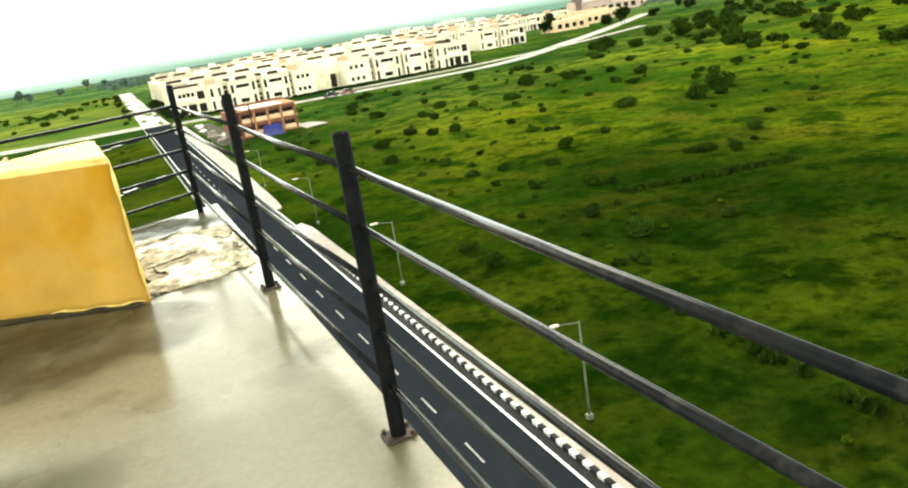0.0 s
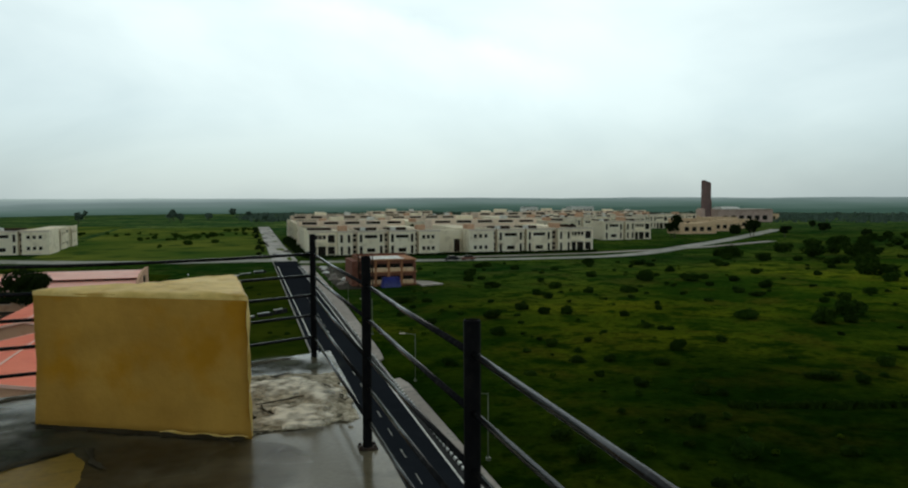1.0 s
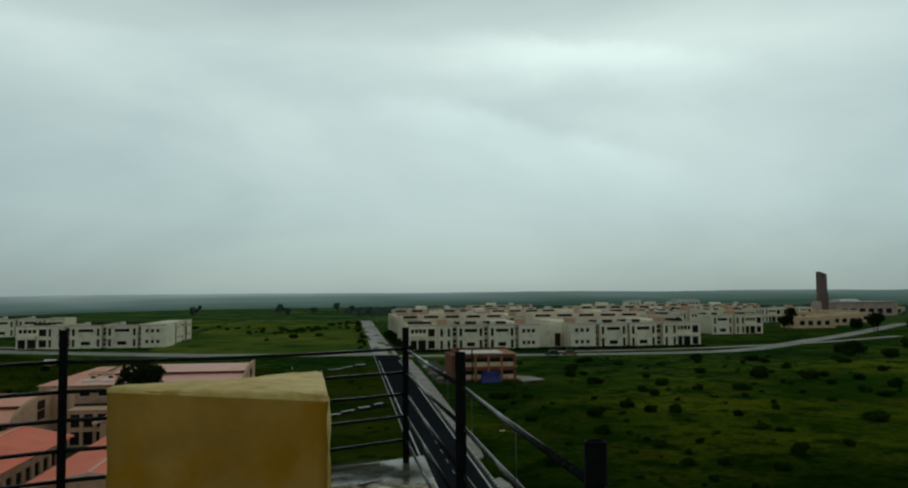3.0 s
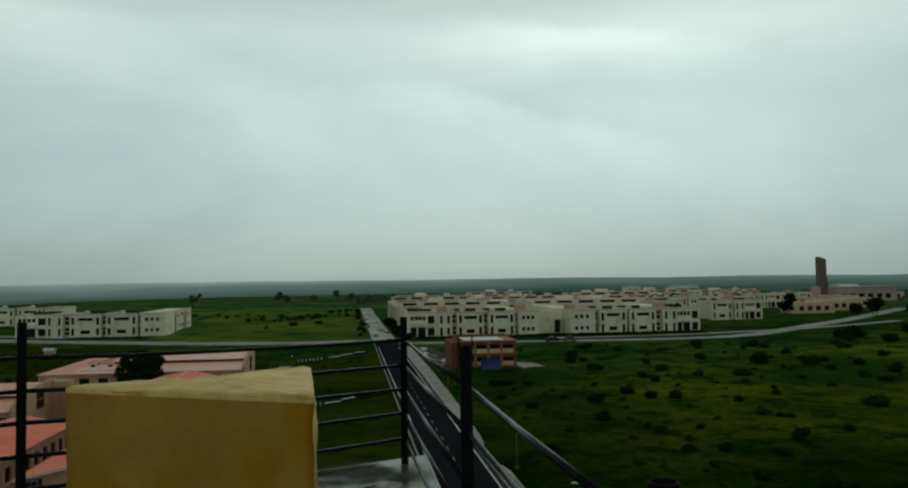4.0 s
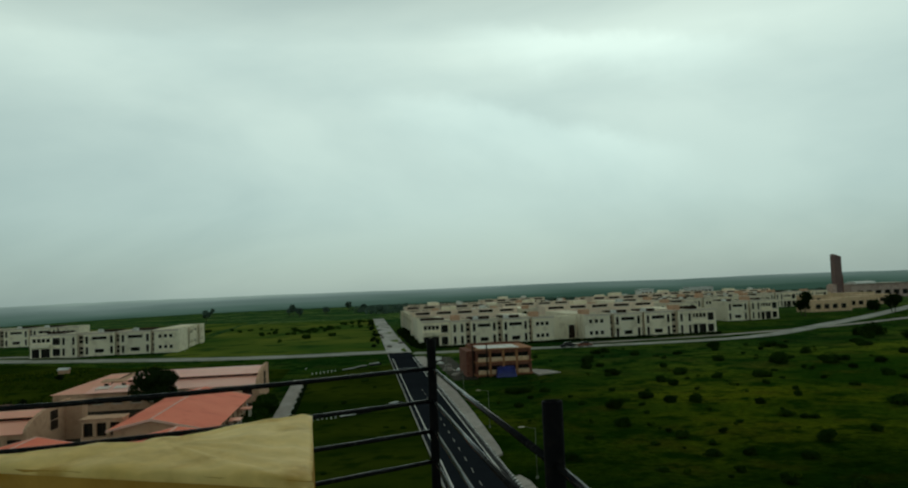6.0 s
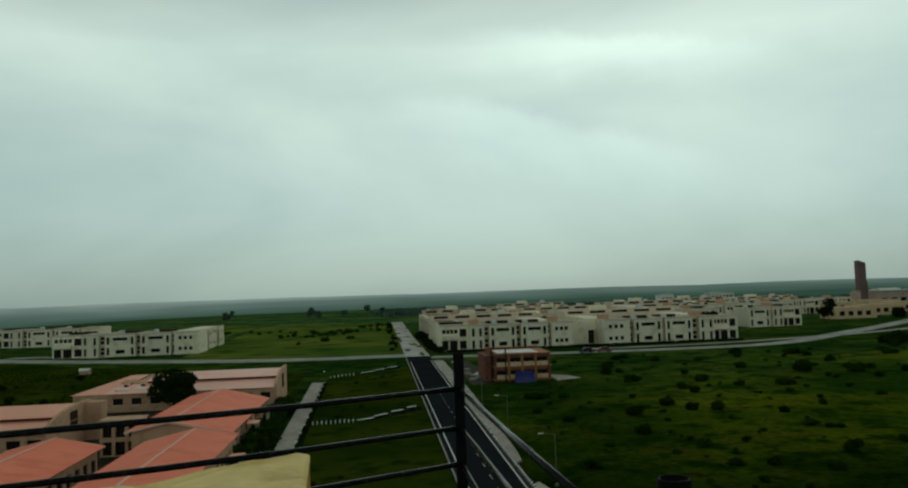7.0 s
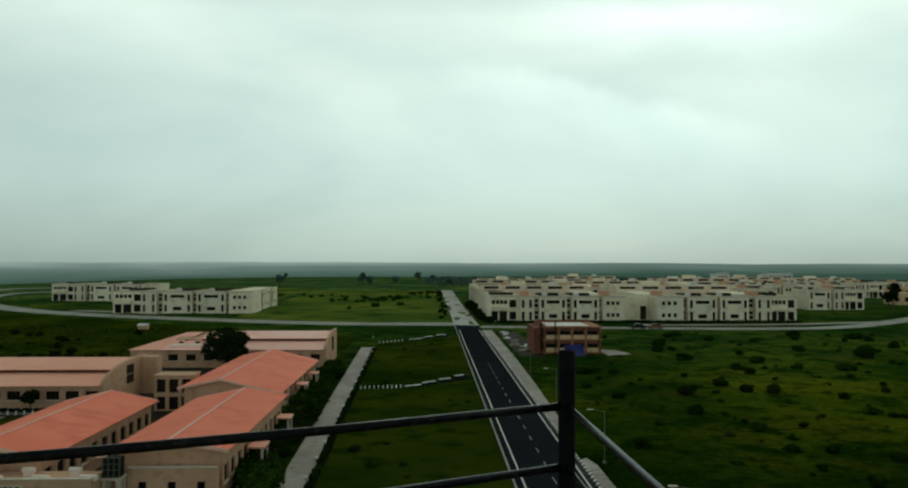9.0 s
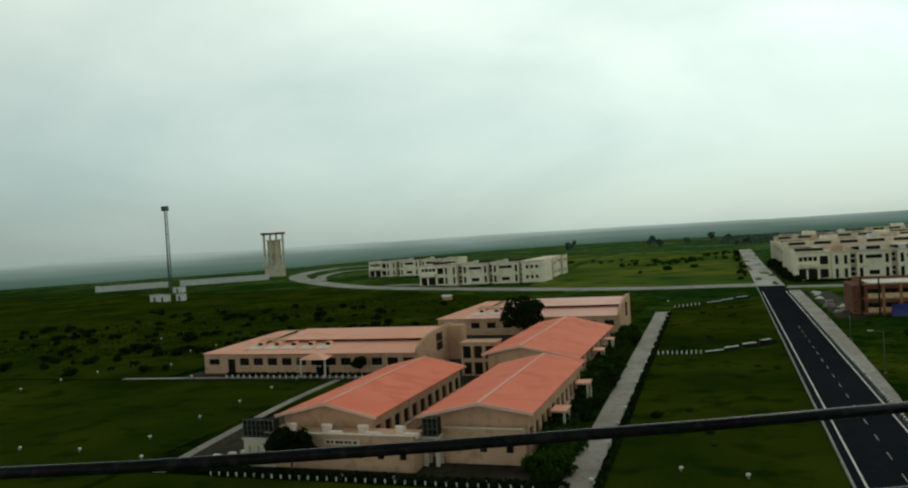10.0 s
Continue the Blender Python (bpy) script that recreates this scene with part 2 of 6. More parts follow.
M_rear = material("pinkish_cream_render", (0.70, 0.555, 0.42), (0.77, 0.63, 0.49), rough=0.9, scale=0.08, spots=0.5, third=(0.60, 0.47, 0.35), vary=0.15, spec=0.05)
M_roof_flat = material("weathered_flat_roof", (0.38, 0.31, 0.24), (0.50, 0.42, 0.34), rough=0.8, scale=0.1, spots=0.4, third=(0.30, 0.25, 0.19), bump=0.1, grain=5)
M_glass = material("dark_window_glass", (0.010, 0.009, 0.008), (0.017, 0.015, 0.012), rough=0.2, scale=1.0, bump=0, vary=0.3, spec=0.22)
M_frame = material("brown_window_frame", (0.030, 0.020, 0.014), (0.045, 0.030, 0.021), rough=0.8, spec=0.1)
M_asphalt = material("wet_asphalt", (0.0125, 0.0150, 0.0185), (0.0175, 0.0205, 0.0245), rough=0.5, scale=0.06, spots=0.7, third=(0.0165, 0.0195, 0.0235), bump=0.12, grain=14, spec=0.0)
M_wetroad = material("pale_wet_concrete_road", (0.20, 0.185, 0.15), (0.30, 0.28, 0.235), rough=0.7, wet=0.15, scale=0.06, spots=0.16, third=(0.06, 0.06, 0.038), bump=0.1, grain=6, spec=0.2)
M_lane = material("damp_concrete_lane", (0.25, 0.245, 0.21), (0.36, 0.35, 0.305), rough=0.8, scale=0.05, spots=0.25, third=(0.16, 0.155, 0.12), bump=0.1, grain=6, spec=0.1)
M_path = material("grey_footpath", (0.245, 0.212, 0.18), (0.34, 0.298, 0.255), rough=0.75, wet=0.15, scale=0.12, spots=1.2, third=(0.19, 0.172, 0.148), bump=0.12, grain=10, spec=0.12)
M_white = material("white_paint", (0.64, 0.63, 0.58), (0.75, 0.74, 0.69), rough=0.7, scale=0.6, spots=3, third=(0.42, 0.41, 0.37), spec=0.2)
M_kerb_dark = material("black_kerb_paint", (0.012, 0.012, 0.012), (0.025, 0.025, 0.025), rough=0.8, scale=1, spec=0.05)
M_kerb = material("kerb_concrete", (0.24, 0.23, 0.205), (0.33, 0.32, 0.29), rough=0.8, scale=0.5, spots=3, spec=0.1)
# plot grass is lighter because distance haze is put into its colour
M_plot = material("hazed_plot_grass", (0.052, 0.096, 0.016), (0.135, 0.155, 0.026), rough=1.0, scale=0.022, spots=0.07, third=(0.030, 0.064, 0.014), bump=0.4, grain=2, spec=0.0)
M_lawn = material("mown_grass", (0.0110, 0.024, 0.002), (0.042, 0.055, 0.005), rough=1.0, scale=0.045, spots=0.25, third=(0.0100, 0.022, 0.002), bump=0.4, grain=4, spec=0.0, mix=(0.34, 0.66))
# earth colour darkened to take in the shade between the school blocks
M_earth = material("bare_earth", (0.026, 0.021, 0.012), (0.048, 0.040, 0.026), rough=0.95, scale=0.2, spots=0.8, third=(0.012, 0.018, 0.005), bump=0.4, grain=4, spec=0.1)
M_leaf = material("scrub_leaves", (0.016, 0.037, 0.004), (0.029, 0.054, 0.005), rough=0.9, scale=0.5, spots=3, third=(0.014, 0.032, 0.003), bump=0, vary=0.35, spec=0.02)
M_leaf_pale = material("young_scrub_leaves", (0.034, 0.064, 0.004), (0.062, 0.092, 0.006), rough=0.95, scale=0.5, spots=3, third=(0.024, 0.048, 0.004), bump=0, vary=0.35, spec=0.0)
M_leaf_dark = material("tree_leaves", (0.009, 0.018, 0.004), (0.016, 0.028, 0.005), rough=0.9, scale=1.2, spots=4, third=(0.006, 0.012, 0.003), bump=0, vary=0.25, spec=0.03)
# distance haze painted into the leaf colour, pale and bluish
M_hazed_leaf = material("hazed_wood_leaves", (0.075, 0.115, 0.085), (0.095, 0.135, 0.102), rough=0.95, scale=0.02, spots=0.1, bump=0, spec=0.05)
M_scrub = material("low_scrub", (0.030, 0.056, 0.003), (0.068, 0.082, 0.005), rough=1.0, scale=0.03, spots=0.5, third=(0.026, 0.046, 0.003), bump=0, spec=0.0)
M_bark = material("bark", (0.06, 0.045, 0.03), (0.10, 0.08, 0.055), rough=0.9, scale=4, spots=12, bump=0.5)
M_orange = material("orange_plaster", (0.34, 0.155, 0.072), (0.42, 0.20, 0.095), rough=0.85, scale=0.4, spots=1.5, third=(0.27, 0.12, 0.056), spec=0.1)
M_tan = material("tan_floor_band", (0.66, 0.46, 0.275), (0.73, 0.53, 0.335), rough=0.85, scale=0.4, spots=1.5, third=(0.48, 0.32, 0.18), spec=0.1)
M_hall = material("pinkish_hall_plaster", (0.46, 0.34, 0.29), (0.54, 0.405, 0.345), rough=0.9, scale=0.1, spots=0.8, third=(0.34, 0.235, 0.195), spec=0.05)
M_brick = material("red_brick", (0.17, 0.068, 0.045), (0.23, 0.098, 0.063), rough=0.9, scale=0.6, spots=2.5, third=(0.13, 0.052, 0.036), bump=0.3, grain=10, spec=0.1)
M_tower = material("grey_brown_brick", (0.150, 0.098, 0.092), (0.20, 0.132, 0.122), rough=0.9, scale=0.15, spots=1.5, third=(0.125, 0.092, 0.090), bump=0.3, grain=10, spec=0.1)
M_tarp = material("blue_tarpaulin", (0.010, 0.015, 0.14), (0.016, 0.024, 0.20), rough=0.45, scale=0.8, spots=3, third=(0.007, 0.010, 0.07))
M_grey = material("galvanised_steel", (0.30, 0.31, 0.31), (0.38, 0.39, 0.39), rough=0.45, metal=0.6, scale=2)
M_lamp = material("dull_green_steel", (0.065, 0.078, 0.045), (0.10, 0.115, 0.07), rough=0.6, scale=2)
M_tank = material("tower_concrete", (0.60, 0.53, 0.38), (0.70, 0.62, 0.46), rough=0.9, scale=0.1, spots=0.6, third=(0.46, 0.40, 0.28))


def field_material():
    """Rank wet grass: broad olive and green stretches, brownish patches, tussocks and a fine relief; near dimming and
    far haze are in the colour.
    """
    m = bpy.data.materials.new("scrub_grass")
    m.use_nodes = True
    n, l = m.node_tree.nodes, m.node_tree.links
    b, geo = n["Principled BSDF"], n.new("ShaderNodeNewGeometry")

    def grain(scale, detail, rough=0.55):
        t = n.new("ShaderNodeTexNoise")
        t.inputs["Scale"].default_value, t.inputs["Detail"].default_value, t.inputs["Roughness"].default_value = scale, detail, rough
        l.new(geo.outputs["Position"], t.inputs["Vector"])
        return t.outputs["Fac"]

    def ramp(value, *stops):
        r = n.new("ShaderNodeValToRGB")
        e = r.color_ramp.elements
        for i, (at, colour) in enumerate(stops):
            k = e[i] if i < 2 else e.new(at)
            k.position, k.color = at, (*colour, 1)
        l.new(value, r.inputs["Fac"])
        return r.outputs["Color"]

    def blend(share, one, two, kind="MIX"):
        x = n.new("ShaderNodeMixRGB")
        x.blend_type = kind
        l.new(share, x.inputs[0]) if not isinstance(share, float) else None
        if isinstance(share, float):
            x.inputs[0].default_value = share
        l.new(one, x.inputs[1])
        if isinstance(two, tuple):
            x.inputs[2].default_value = (*two, 1)
        else:
            l.new(two, x.inputs[2])
        return x.outputs["Color"]

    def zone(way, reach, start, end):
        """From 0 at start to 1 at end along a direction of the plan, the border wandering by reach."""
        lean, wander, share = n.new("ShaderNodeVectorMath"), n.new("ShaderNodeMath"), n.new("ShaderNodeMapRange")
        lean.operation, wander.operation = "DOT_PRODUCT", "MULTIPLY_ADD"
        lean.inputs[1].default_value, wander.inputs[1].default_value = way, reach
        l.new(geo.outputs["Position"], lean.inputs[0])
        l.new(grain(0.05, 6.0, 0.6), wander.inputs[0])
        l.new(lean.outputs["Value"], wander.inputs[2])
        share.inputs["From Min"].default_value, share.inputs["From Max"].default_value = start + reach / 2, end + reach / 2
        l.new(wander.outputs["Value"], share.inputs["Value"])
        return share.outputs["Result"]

    broad = ramp(grain(0.027, 8.0, 0.62), (0.40, (0.028, 0.062, 0.005)), (0.62, (0.150, 0.166, 0.010)), (0.51, (0.070, 0.104, 0.007)))
    brown = ramp(grain(0.085, 8.0, 0.65), (0.51, (0, 0, 0)), (0.62, (0.6, 0.6, 0.6)))
    colour = blend(brown, broad, (0.098, 0.088, 0.010))
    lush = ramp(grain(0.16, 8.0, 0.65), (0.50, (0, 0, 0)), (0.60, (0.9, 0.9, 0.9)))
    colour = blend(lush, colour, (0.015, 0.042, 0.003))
    clump = ramp(grain(0.42, 6.0, 0.6), (0.55, (0, 0, 0)), (0.63, (0.75, 0.75, 0.75)))
    colour = blend(clump, colour, (0.015, 0.044, 0.003))
    sprig = ramp(grain(1.7, 4.0, 0.6), (0.60, (0, 0, 0)), (0.67, (0.7, 0.7, 0.7)))
    colour = blend(sprig, colour, (0.014, 0.038, 0.003))
    tuss = grain(1.1, 5.0, 0.7)
    colour = blend(1.0, colour, ramp(tuss, (0.30, (0.55, 0.58, 0.55)), (0.72, (1.45, 1.42, 1.4))), "MULTIPLY")
    # foreground dimming painted into the grass near the road, with a wandering border
    near_dim = blend(1.0, colour, (0.215, 0.27, 0.28), "MULTIPLY")
    colour = blend(zone((0.5, 1.0, 0.0), 110.0, 195.0, 62.0), colour, near_dim)
    # grass colour darker and greyer towards the cross road and on the far plain
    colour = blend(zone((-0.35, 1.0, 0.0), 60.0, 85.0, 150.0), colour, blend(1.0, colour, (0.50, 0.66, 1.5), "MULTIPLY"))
    # haze painted into the grass: paler and bluer on the far plain
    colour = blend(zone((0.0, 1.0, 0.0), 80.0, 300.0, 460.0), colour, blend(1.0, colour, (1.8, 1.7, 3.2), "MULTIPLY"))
    l.new(colour, b.inputs["Base Color"])
    b.inputs["Roughness"].default_value, b.inputs["Specular IOR Level"].default_value = 1.0, 0.0
    bump = n.new("ShaderNodeBump")
    bump.inputs["Strength"].default_value, bump.inputs["Distance"].default_value = 0.7, 0.30
    l.new(tuss, bump.inputs["Height"])
    l.new(bump.outputs["Normal"], b.inputs["Normal"])
    return m


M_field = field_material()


def stain_material(name, dark, light, rough, strength=1.0, grit=5.0, keep=0.35):
    """A stain that thins out towards its own ragged rim and is broken by a noise."""
    m = bpy.data.materials.new(name)
    m.use_nodes = True
    n, l = m.node_tree.nodes, m.node_tree.links
    b, out = n["Principled BSDF"], n["Material Output"]
    co, geo = n.new("ShaderNodeTexCoord"), n.new("ShaderNodeNewGeometry")
    mid = n.new("ShaderNodeVectorMath")
    mid.operation = "SUBTRACT"
    mid.inputs[1].default_value = (0.5, 0.5, 0.5)
    flat = n.new("ShaderNodeVectorMath")
    flat.operation = "MULTIPLY"
    flat.inputs[1].default_value = (2, 2, 0)
    far = n.new("ShaderNodeVectorMath")
    far.operation = "LENGTH"
    rim = n.new("ShaderNodeMapRange")
    rim.interpolation_type = "SMOOTHSTEP"
    rim.inputs["From Min"].default_value, rim.inputs["From Max"].default_value = keep, 1.0
    rim.inputs["To Min"].default_value, rim.inputs["To Max"].default_value = strength, 0.0
    nz = n.new("ShaderNodeTexNoise")
    nz.inputs["Scale"].default_value, nz.inputs["Detail"].default_value = grit, 7.0
    gap = n.new("ShaderNodeMapRange")
    gap.inputs["From Min"].default_value, gap.inputs["From Max"].default_value = 0.30, 0.58
    both = n.new("ShaderNodeMath")
    both.operation = "MULTIPLY"
    ramp = n.new("ShaderNodeValToRGB")
    ramp.color_ramp.elements[0].position, ramp.color_ramp.elements[0].color = 0.35, (*dark, 1)
    ramp.color_ramp.elements[1].position, ramp.color_ramp.elements[1].color = 0.65, (*light, 1)
    clear, mix = n.new("ShaderNodeBsdfTransparent"), n.new("ShaderNodeMixShader")
    l.new(co.outputs["Generated"], mid.inputs[0])
    l.new(mid.outputs["Vector"], flat.inputs[0])
    l.new(flat.outputs["Vector"], far.inputs[0])
    l.new(far.outputs["Value"], rim.inputs["Value"])
    l.new(geo.outputs["Position"], nz.inputs["Vector"])
    l.new(nz.outputs["Fac"], gap.inputs["Value"])
    l.new(rim.outputs["Result"], both.inputs[0])
    l.new(gap.outputs["Result"], both.inputs[1])
    l.new(nz.outputs["Fac"], ramp.inputs["Fac"])
    l.new(ramp.outputs["Color"], b.inputs["Base Color"])
    b.inputs["Roughness"].default_value, b.inputs["Specular IOR Level"].default_value = rough, 0.06
    l.new(both.outputs["Value"], mix.inputs["Fac"])
    l.new(clear.outputs["BSDF"], mix.inputs[1])
    l.new(b.outputs["BSDF"], mix.inputs[2])
    l.new(mix.outputs["Shader"], out.inputs["Surface"])
    return m


M_grime_reflection = stain_material("brown_grime_reflection", (0.034, 0.025, 0.011), (0.070, 0.052, 0.024), 0.3, 0.85, 2.6, 0.35)
M_moss = stain_material("green_grime", (0.024, 0.028, 0.014), (0.066, 0.070, 0.044), 0.85, 0.97, 4.0, 0.35)
M_lime = stain_material("lime_smear", (0.62, 0.55, 0.41), (0.86, 0.79, 0.64), 0.7, 1.0, 9.0, 0.72)


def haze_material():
    """Distant woods and hills seen through wet air: a glowing backdrop, its haze painted as a fade upward into the
    colour of the low sky.
    """
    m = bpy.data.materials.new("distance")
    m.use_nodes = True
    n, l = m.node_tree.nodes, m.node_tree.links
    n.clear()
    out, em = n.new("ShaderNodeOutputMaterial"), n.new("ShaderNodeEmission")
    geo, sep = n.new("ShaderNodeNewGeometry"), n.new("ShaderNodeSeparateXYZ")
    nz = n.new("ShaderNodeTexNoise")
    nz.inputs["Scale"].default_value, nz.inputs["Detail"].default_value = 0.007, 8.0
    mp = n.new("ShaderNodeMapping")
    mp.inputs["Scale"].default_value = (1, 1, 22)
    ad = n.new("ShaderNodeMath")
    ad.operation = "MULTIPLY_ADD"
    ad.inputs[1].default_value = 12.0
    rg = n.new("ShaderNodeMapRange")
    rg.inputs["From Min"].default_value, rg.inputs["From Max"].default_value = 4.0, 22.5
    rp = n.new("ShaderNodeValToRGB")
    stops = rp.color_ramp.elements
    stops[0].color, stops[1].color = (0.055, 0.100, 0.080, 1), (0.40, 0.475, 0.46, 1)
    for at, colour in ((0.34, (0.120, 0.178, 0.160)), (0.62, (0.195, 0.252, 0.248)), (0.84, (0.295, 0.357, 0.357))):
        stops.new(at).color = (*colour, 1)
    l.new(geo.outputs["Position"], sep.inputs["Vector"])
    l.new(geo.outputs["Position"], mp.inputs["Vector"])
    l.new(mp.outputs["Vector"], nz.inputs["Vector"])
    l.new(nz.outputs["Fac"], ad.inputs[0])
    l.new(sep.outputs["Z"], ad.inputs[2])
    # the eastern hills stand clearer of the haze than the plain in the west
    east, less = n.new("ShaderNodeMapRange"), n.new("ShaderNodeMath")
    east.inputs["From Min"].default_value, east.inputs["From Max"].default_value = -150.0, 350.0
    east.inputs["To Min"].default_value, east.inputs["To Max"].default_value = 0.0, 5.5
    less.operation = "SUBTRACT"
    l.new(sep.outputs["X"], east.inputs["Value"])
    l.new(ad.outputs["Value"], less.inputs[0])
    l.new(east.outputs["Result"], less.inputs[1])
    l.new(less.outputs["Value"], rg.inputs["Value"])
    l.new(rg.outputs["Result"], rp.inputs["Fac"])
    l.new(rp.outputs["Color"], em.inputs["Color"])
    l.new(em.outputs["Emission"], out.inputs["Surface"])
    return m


M_distance = haze_material()


# ---- building helpers ----
def part(name, bm, mat, parent=None, label=""):
    """Link a bmesh as one mesh object, under a thing or a part where one is given."""
    me = bpy.data.meshes.new(name)
    bm.to_mesh(me)
    bm.free()
    return link(name, me, mat, parent, label)


def link(name, me, mat, parent=None, label=""):
    if not me.materials:
        me.materials.append(mat)
    ob = new(name, me)
    if parent:
        ob.parent = parent
    if label:
        ob["label"] = label
    return ob


def thing(name, m, label, category, group="", kind=""):
    """An Empty at the base of a thing that has parts."""
    ob = new(name)
    ob.empty_display_size = 0.3
    ob.matrix_world = m
    return tagged(ob, label, category, group, kind)


def box(bm, x0, x1, y0, y1, z0, z1):
    v = [bm.verts.new(p) for p in ((x0, y0, z0), (x1, y0, z0), (x1, y1, z0), (x0, y1, z0), (x0, y0, z1), (x1, y0, z1), (x1, y1, z1), (x0, y1, z1))]
    for f in ((3, 2, 1, 0), (4, 5, 6, 7), (0, 1, 5, 4), (1, 2, 6, 5), (2, 3, 7, 6), (3, 0, 4, 7)):
        bm.faces.new([v[i] for i in f])
    return v


def boxes(*rows):
    bm = bmesh.new()
    for r in rows:
        box(bm, *r)
    return bm


def soft_box(x0, x1, y0, y1, z0, z1, r=0.02, n=2):
    bm = boxes((x0, x1, y0, y1, z0, z1))
    bmesh.ops.bevel(bm, geom=bm.edges[:], offset=r, segments=n, affect="EDGES")
    return bm


def tube(bm, p, q, r, r2=None, n=12, caps=True):
    """A round bar from p to q, tapering from r to r2."""
    p, q = Vector(p), Vector(q)
    turn = (q - p).to_track_quat("Z", "Y")
    rings = []
    for c, rad in ((p, r), (q, r if r2 is None else r2)):
        rings.append([bm.verts.new(c + turn @ Vector((rad * math.cos(a), rad * math.sin(a), 0))) for a in (2 * math.pi * i / n for i in range(n))])
    for i in range(n):
        f = bm.faces.new((rings[0][i], rings[0][(i + 1) % n], rings[1][(i + 1) % n], rings[1][i]))
        f.smooth = True
    if caps:
        bm.faces.new(rings[0][::-1])
        bm.faces.new(rings[1])


def bar(bm, points, r, n=14):
    """One round bar through several points."""
    points = [Vector(p) for p in points]
    turn = (points[-1] - points[0]).to_track_quat("Z", "Y")
    rings = [[bm.verts.new(c + turn @ Vector((r * math.cos(a), r * math.sin(a), 0))) for a in (2 * math.pi * i / n for i in range(n))] for c in points]
    for a, b in zip(rings, rings[1:]):
        for i in range(n):
            bm.faces.new((a[i], a[(i + 1) % n], b[(i + 1) % n], b[i])).smooth = True
    bm.faces.new(rings[0][::-1])
    bm.faces.new(rings[-1])


def prism(bm, outline, z0, z1):
    """An upright prism over a plan given counter-clockwise."""
    low, up = [bm.verts.new((x, y, z0)) for x, y in outline], [bm.verts.new((x, y, z1)) for x, y in outline]
    bm.faces.new(low[::-1])
    bm.faces.new(up)
    for i in range(len(outline)):
        j = (i + 1) % len(outline)
        bm.faces.new((low[i], low[j], up[j], up[i]))


def extrude_x(bm, profile, x0, x1):
    """A profile in y and z, drawn along x."""
    a, b = [bm.verts.new((x0, y, z)) for y, z in profile], [bm.verts.new((x1, y, z)) for y, z in profile]
    bm.faces.new(a)
    bm.faces.new(b[::-1])
    for i in range(len(profile)):
        j = (i + 1) % len(profile)
        bm.faces.new((a[j], a[i], b[i], b[j]))


def facade(bm, m, width, z0, z1, openings, deep=0.25):
    """A wall of the given width in the plane of m's x and z, facing its -y, with openings (x0, x1, z0, z1) that have reveals."""
    xs = sorted({0.0, width, *(o[0] for o in openings), *(o[1] for o in openings)})
    zs = sorted({z0, z1, *(o[2] for o in openings), *(o[3] for o in openings)})
    put = lambda x, y, z: bm.verts.new(m @ Vector((x, y, z)))
    for i in range(len(xs) - 1):
        for k in range(len(zs) - 1):
            cx, cz = (xs[i] + xs[i + 1]) / 2, (zs[k] + zs[k + 1]) / 2
            if not any(o[0] < cx < o[1] and o[2] < cz < o[3] for o in openings):
                bm.faces.new((put(xs[i], 0, zs[k]), put(xs[i + 1], 0, zs[k]), put(xs[i + 1], 0, zs[k + 1]), put(xs[i], 0, zs[k + 1])))
    for a, b, c, d in openings:
        for p, q in (((a, c), (b, c)), ((b, c), (b, d)), ((b, d), (a, d)), ((a, d), (a, c))):
            bm.faces.new((put(p[0], 0, p[1]), put(p[0], deep, p[1]), put(q[0], deep, q[1]), put(q[0], 0, q[1])))


def ribbed(bm, start, along, slope, pitch=0.9, thick=0.09):
    """A sheet of roofing with upstanding ribs: from start, along its edge, and down its slope."""
    start, along, slope = Vector(start), Vector(along), Vector(slope)
    up = along.cross(slope).normalized()
    up = up if up.z > 0 else -up
    n = max(2, round(along.length / pitch))
    stops = [(0.0, 0.0)]
    for i in range(n):
        c, w = (i + 0.5) / n, 0.05 / along.length
        stops += [(c - w, 0.0), (c - w * 0.4, 0.011), (c + w * 0.4, 0.011), (c + w, 0.0)]
    stops.append((1.0, 0.0))
    rows = []
    for f, h in stops:
        p = start + along * f
        rows.append([bm.verts.new(q) for q in (p - up * thick, p + up * h, p + slope + up * h, p + slope - up * thick)])
    for a, b in zip(rows, rows[1:]):
        for k in range(4):
            bm.faces.new((a[k], a[(k + 1) % 4], b[(k + 1) % 4], b[k]))
    bm.faces.new(rows[0])
    bm.faces.new(rows[-1][::-1])


PANES = {}


def window(parent, m, width, height, bars=1):
    """A dark glazed window: a frame with a pane under it; alike sizes share their meshes. m: its lower left corner, facing -y."""
    key = (round(width, 2), round(height, 2), bars)
    if key not in PANES:
        t = 0.07
        bm = bmesh.new()
        step = (width - t) / (bars + 1)
        facade(bm, Matrix(), width, 0, height, [(t + step * i, step * (i + 1), t, height - t) for i in range(bars + 1)], 0.03)
        bmesh.ops.remove_doubles(bm, verts=bm.verts, dist=0.001)
        frame_me = bpy.data.meshes.new("window")
        bm.to_mesh(frame_me)
        bm.free()
        bm = boxes((t / 2, width - t / 2, 0.03, 0.05, t / 2, height - t / 2))
        pane_me = bpy.data.meshes.new("pane")
        bm.to_mesh(pane_me)
        bm.free()
        PANES[key] = (frame_me, pane_me)
    w = link("window", PANES[key][0], M_frame, parent)
    w.matrix_basis = m
    link("pane", PANES[key][1], M_glass, w)
    return w


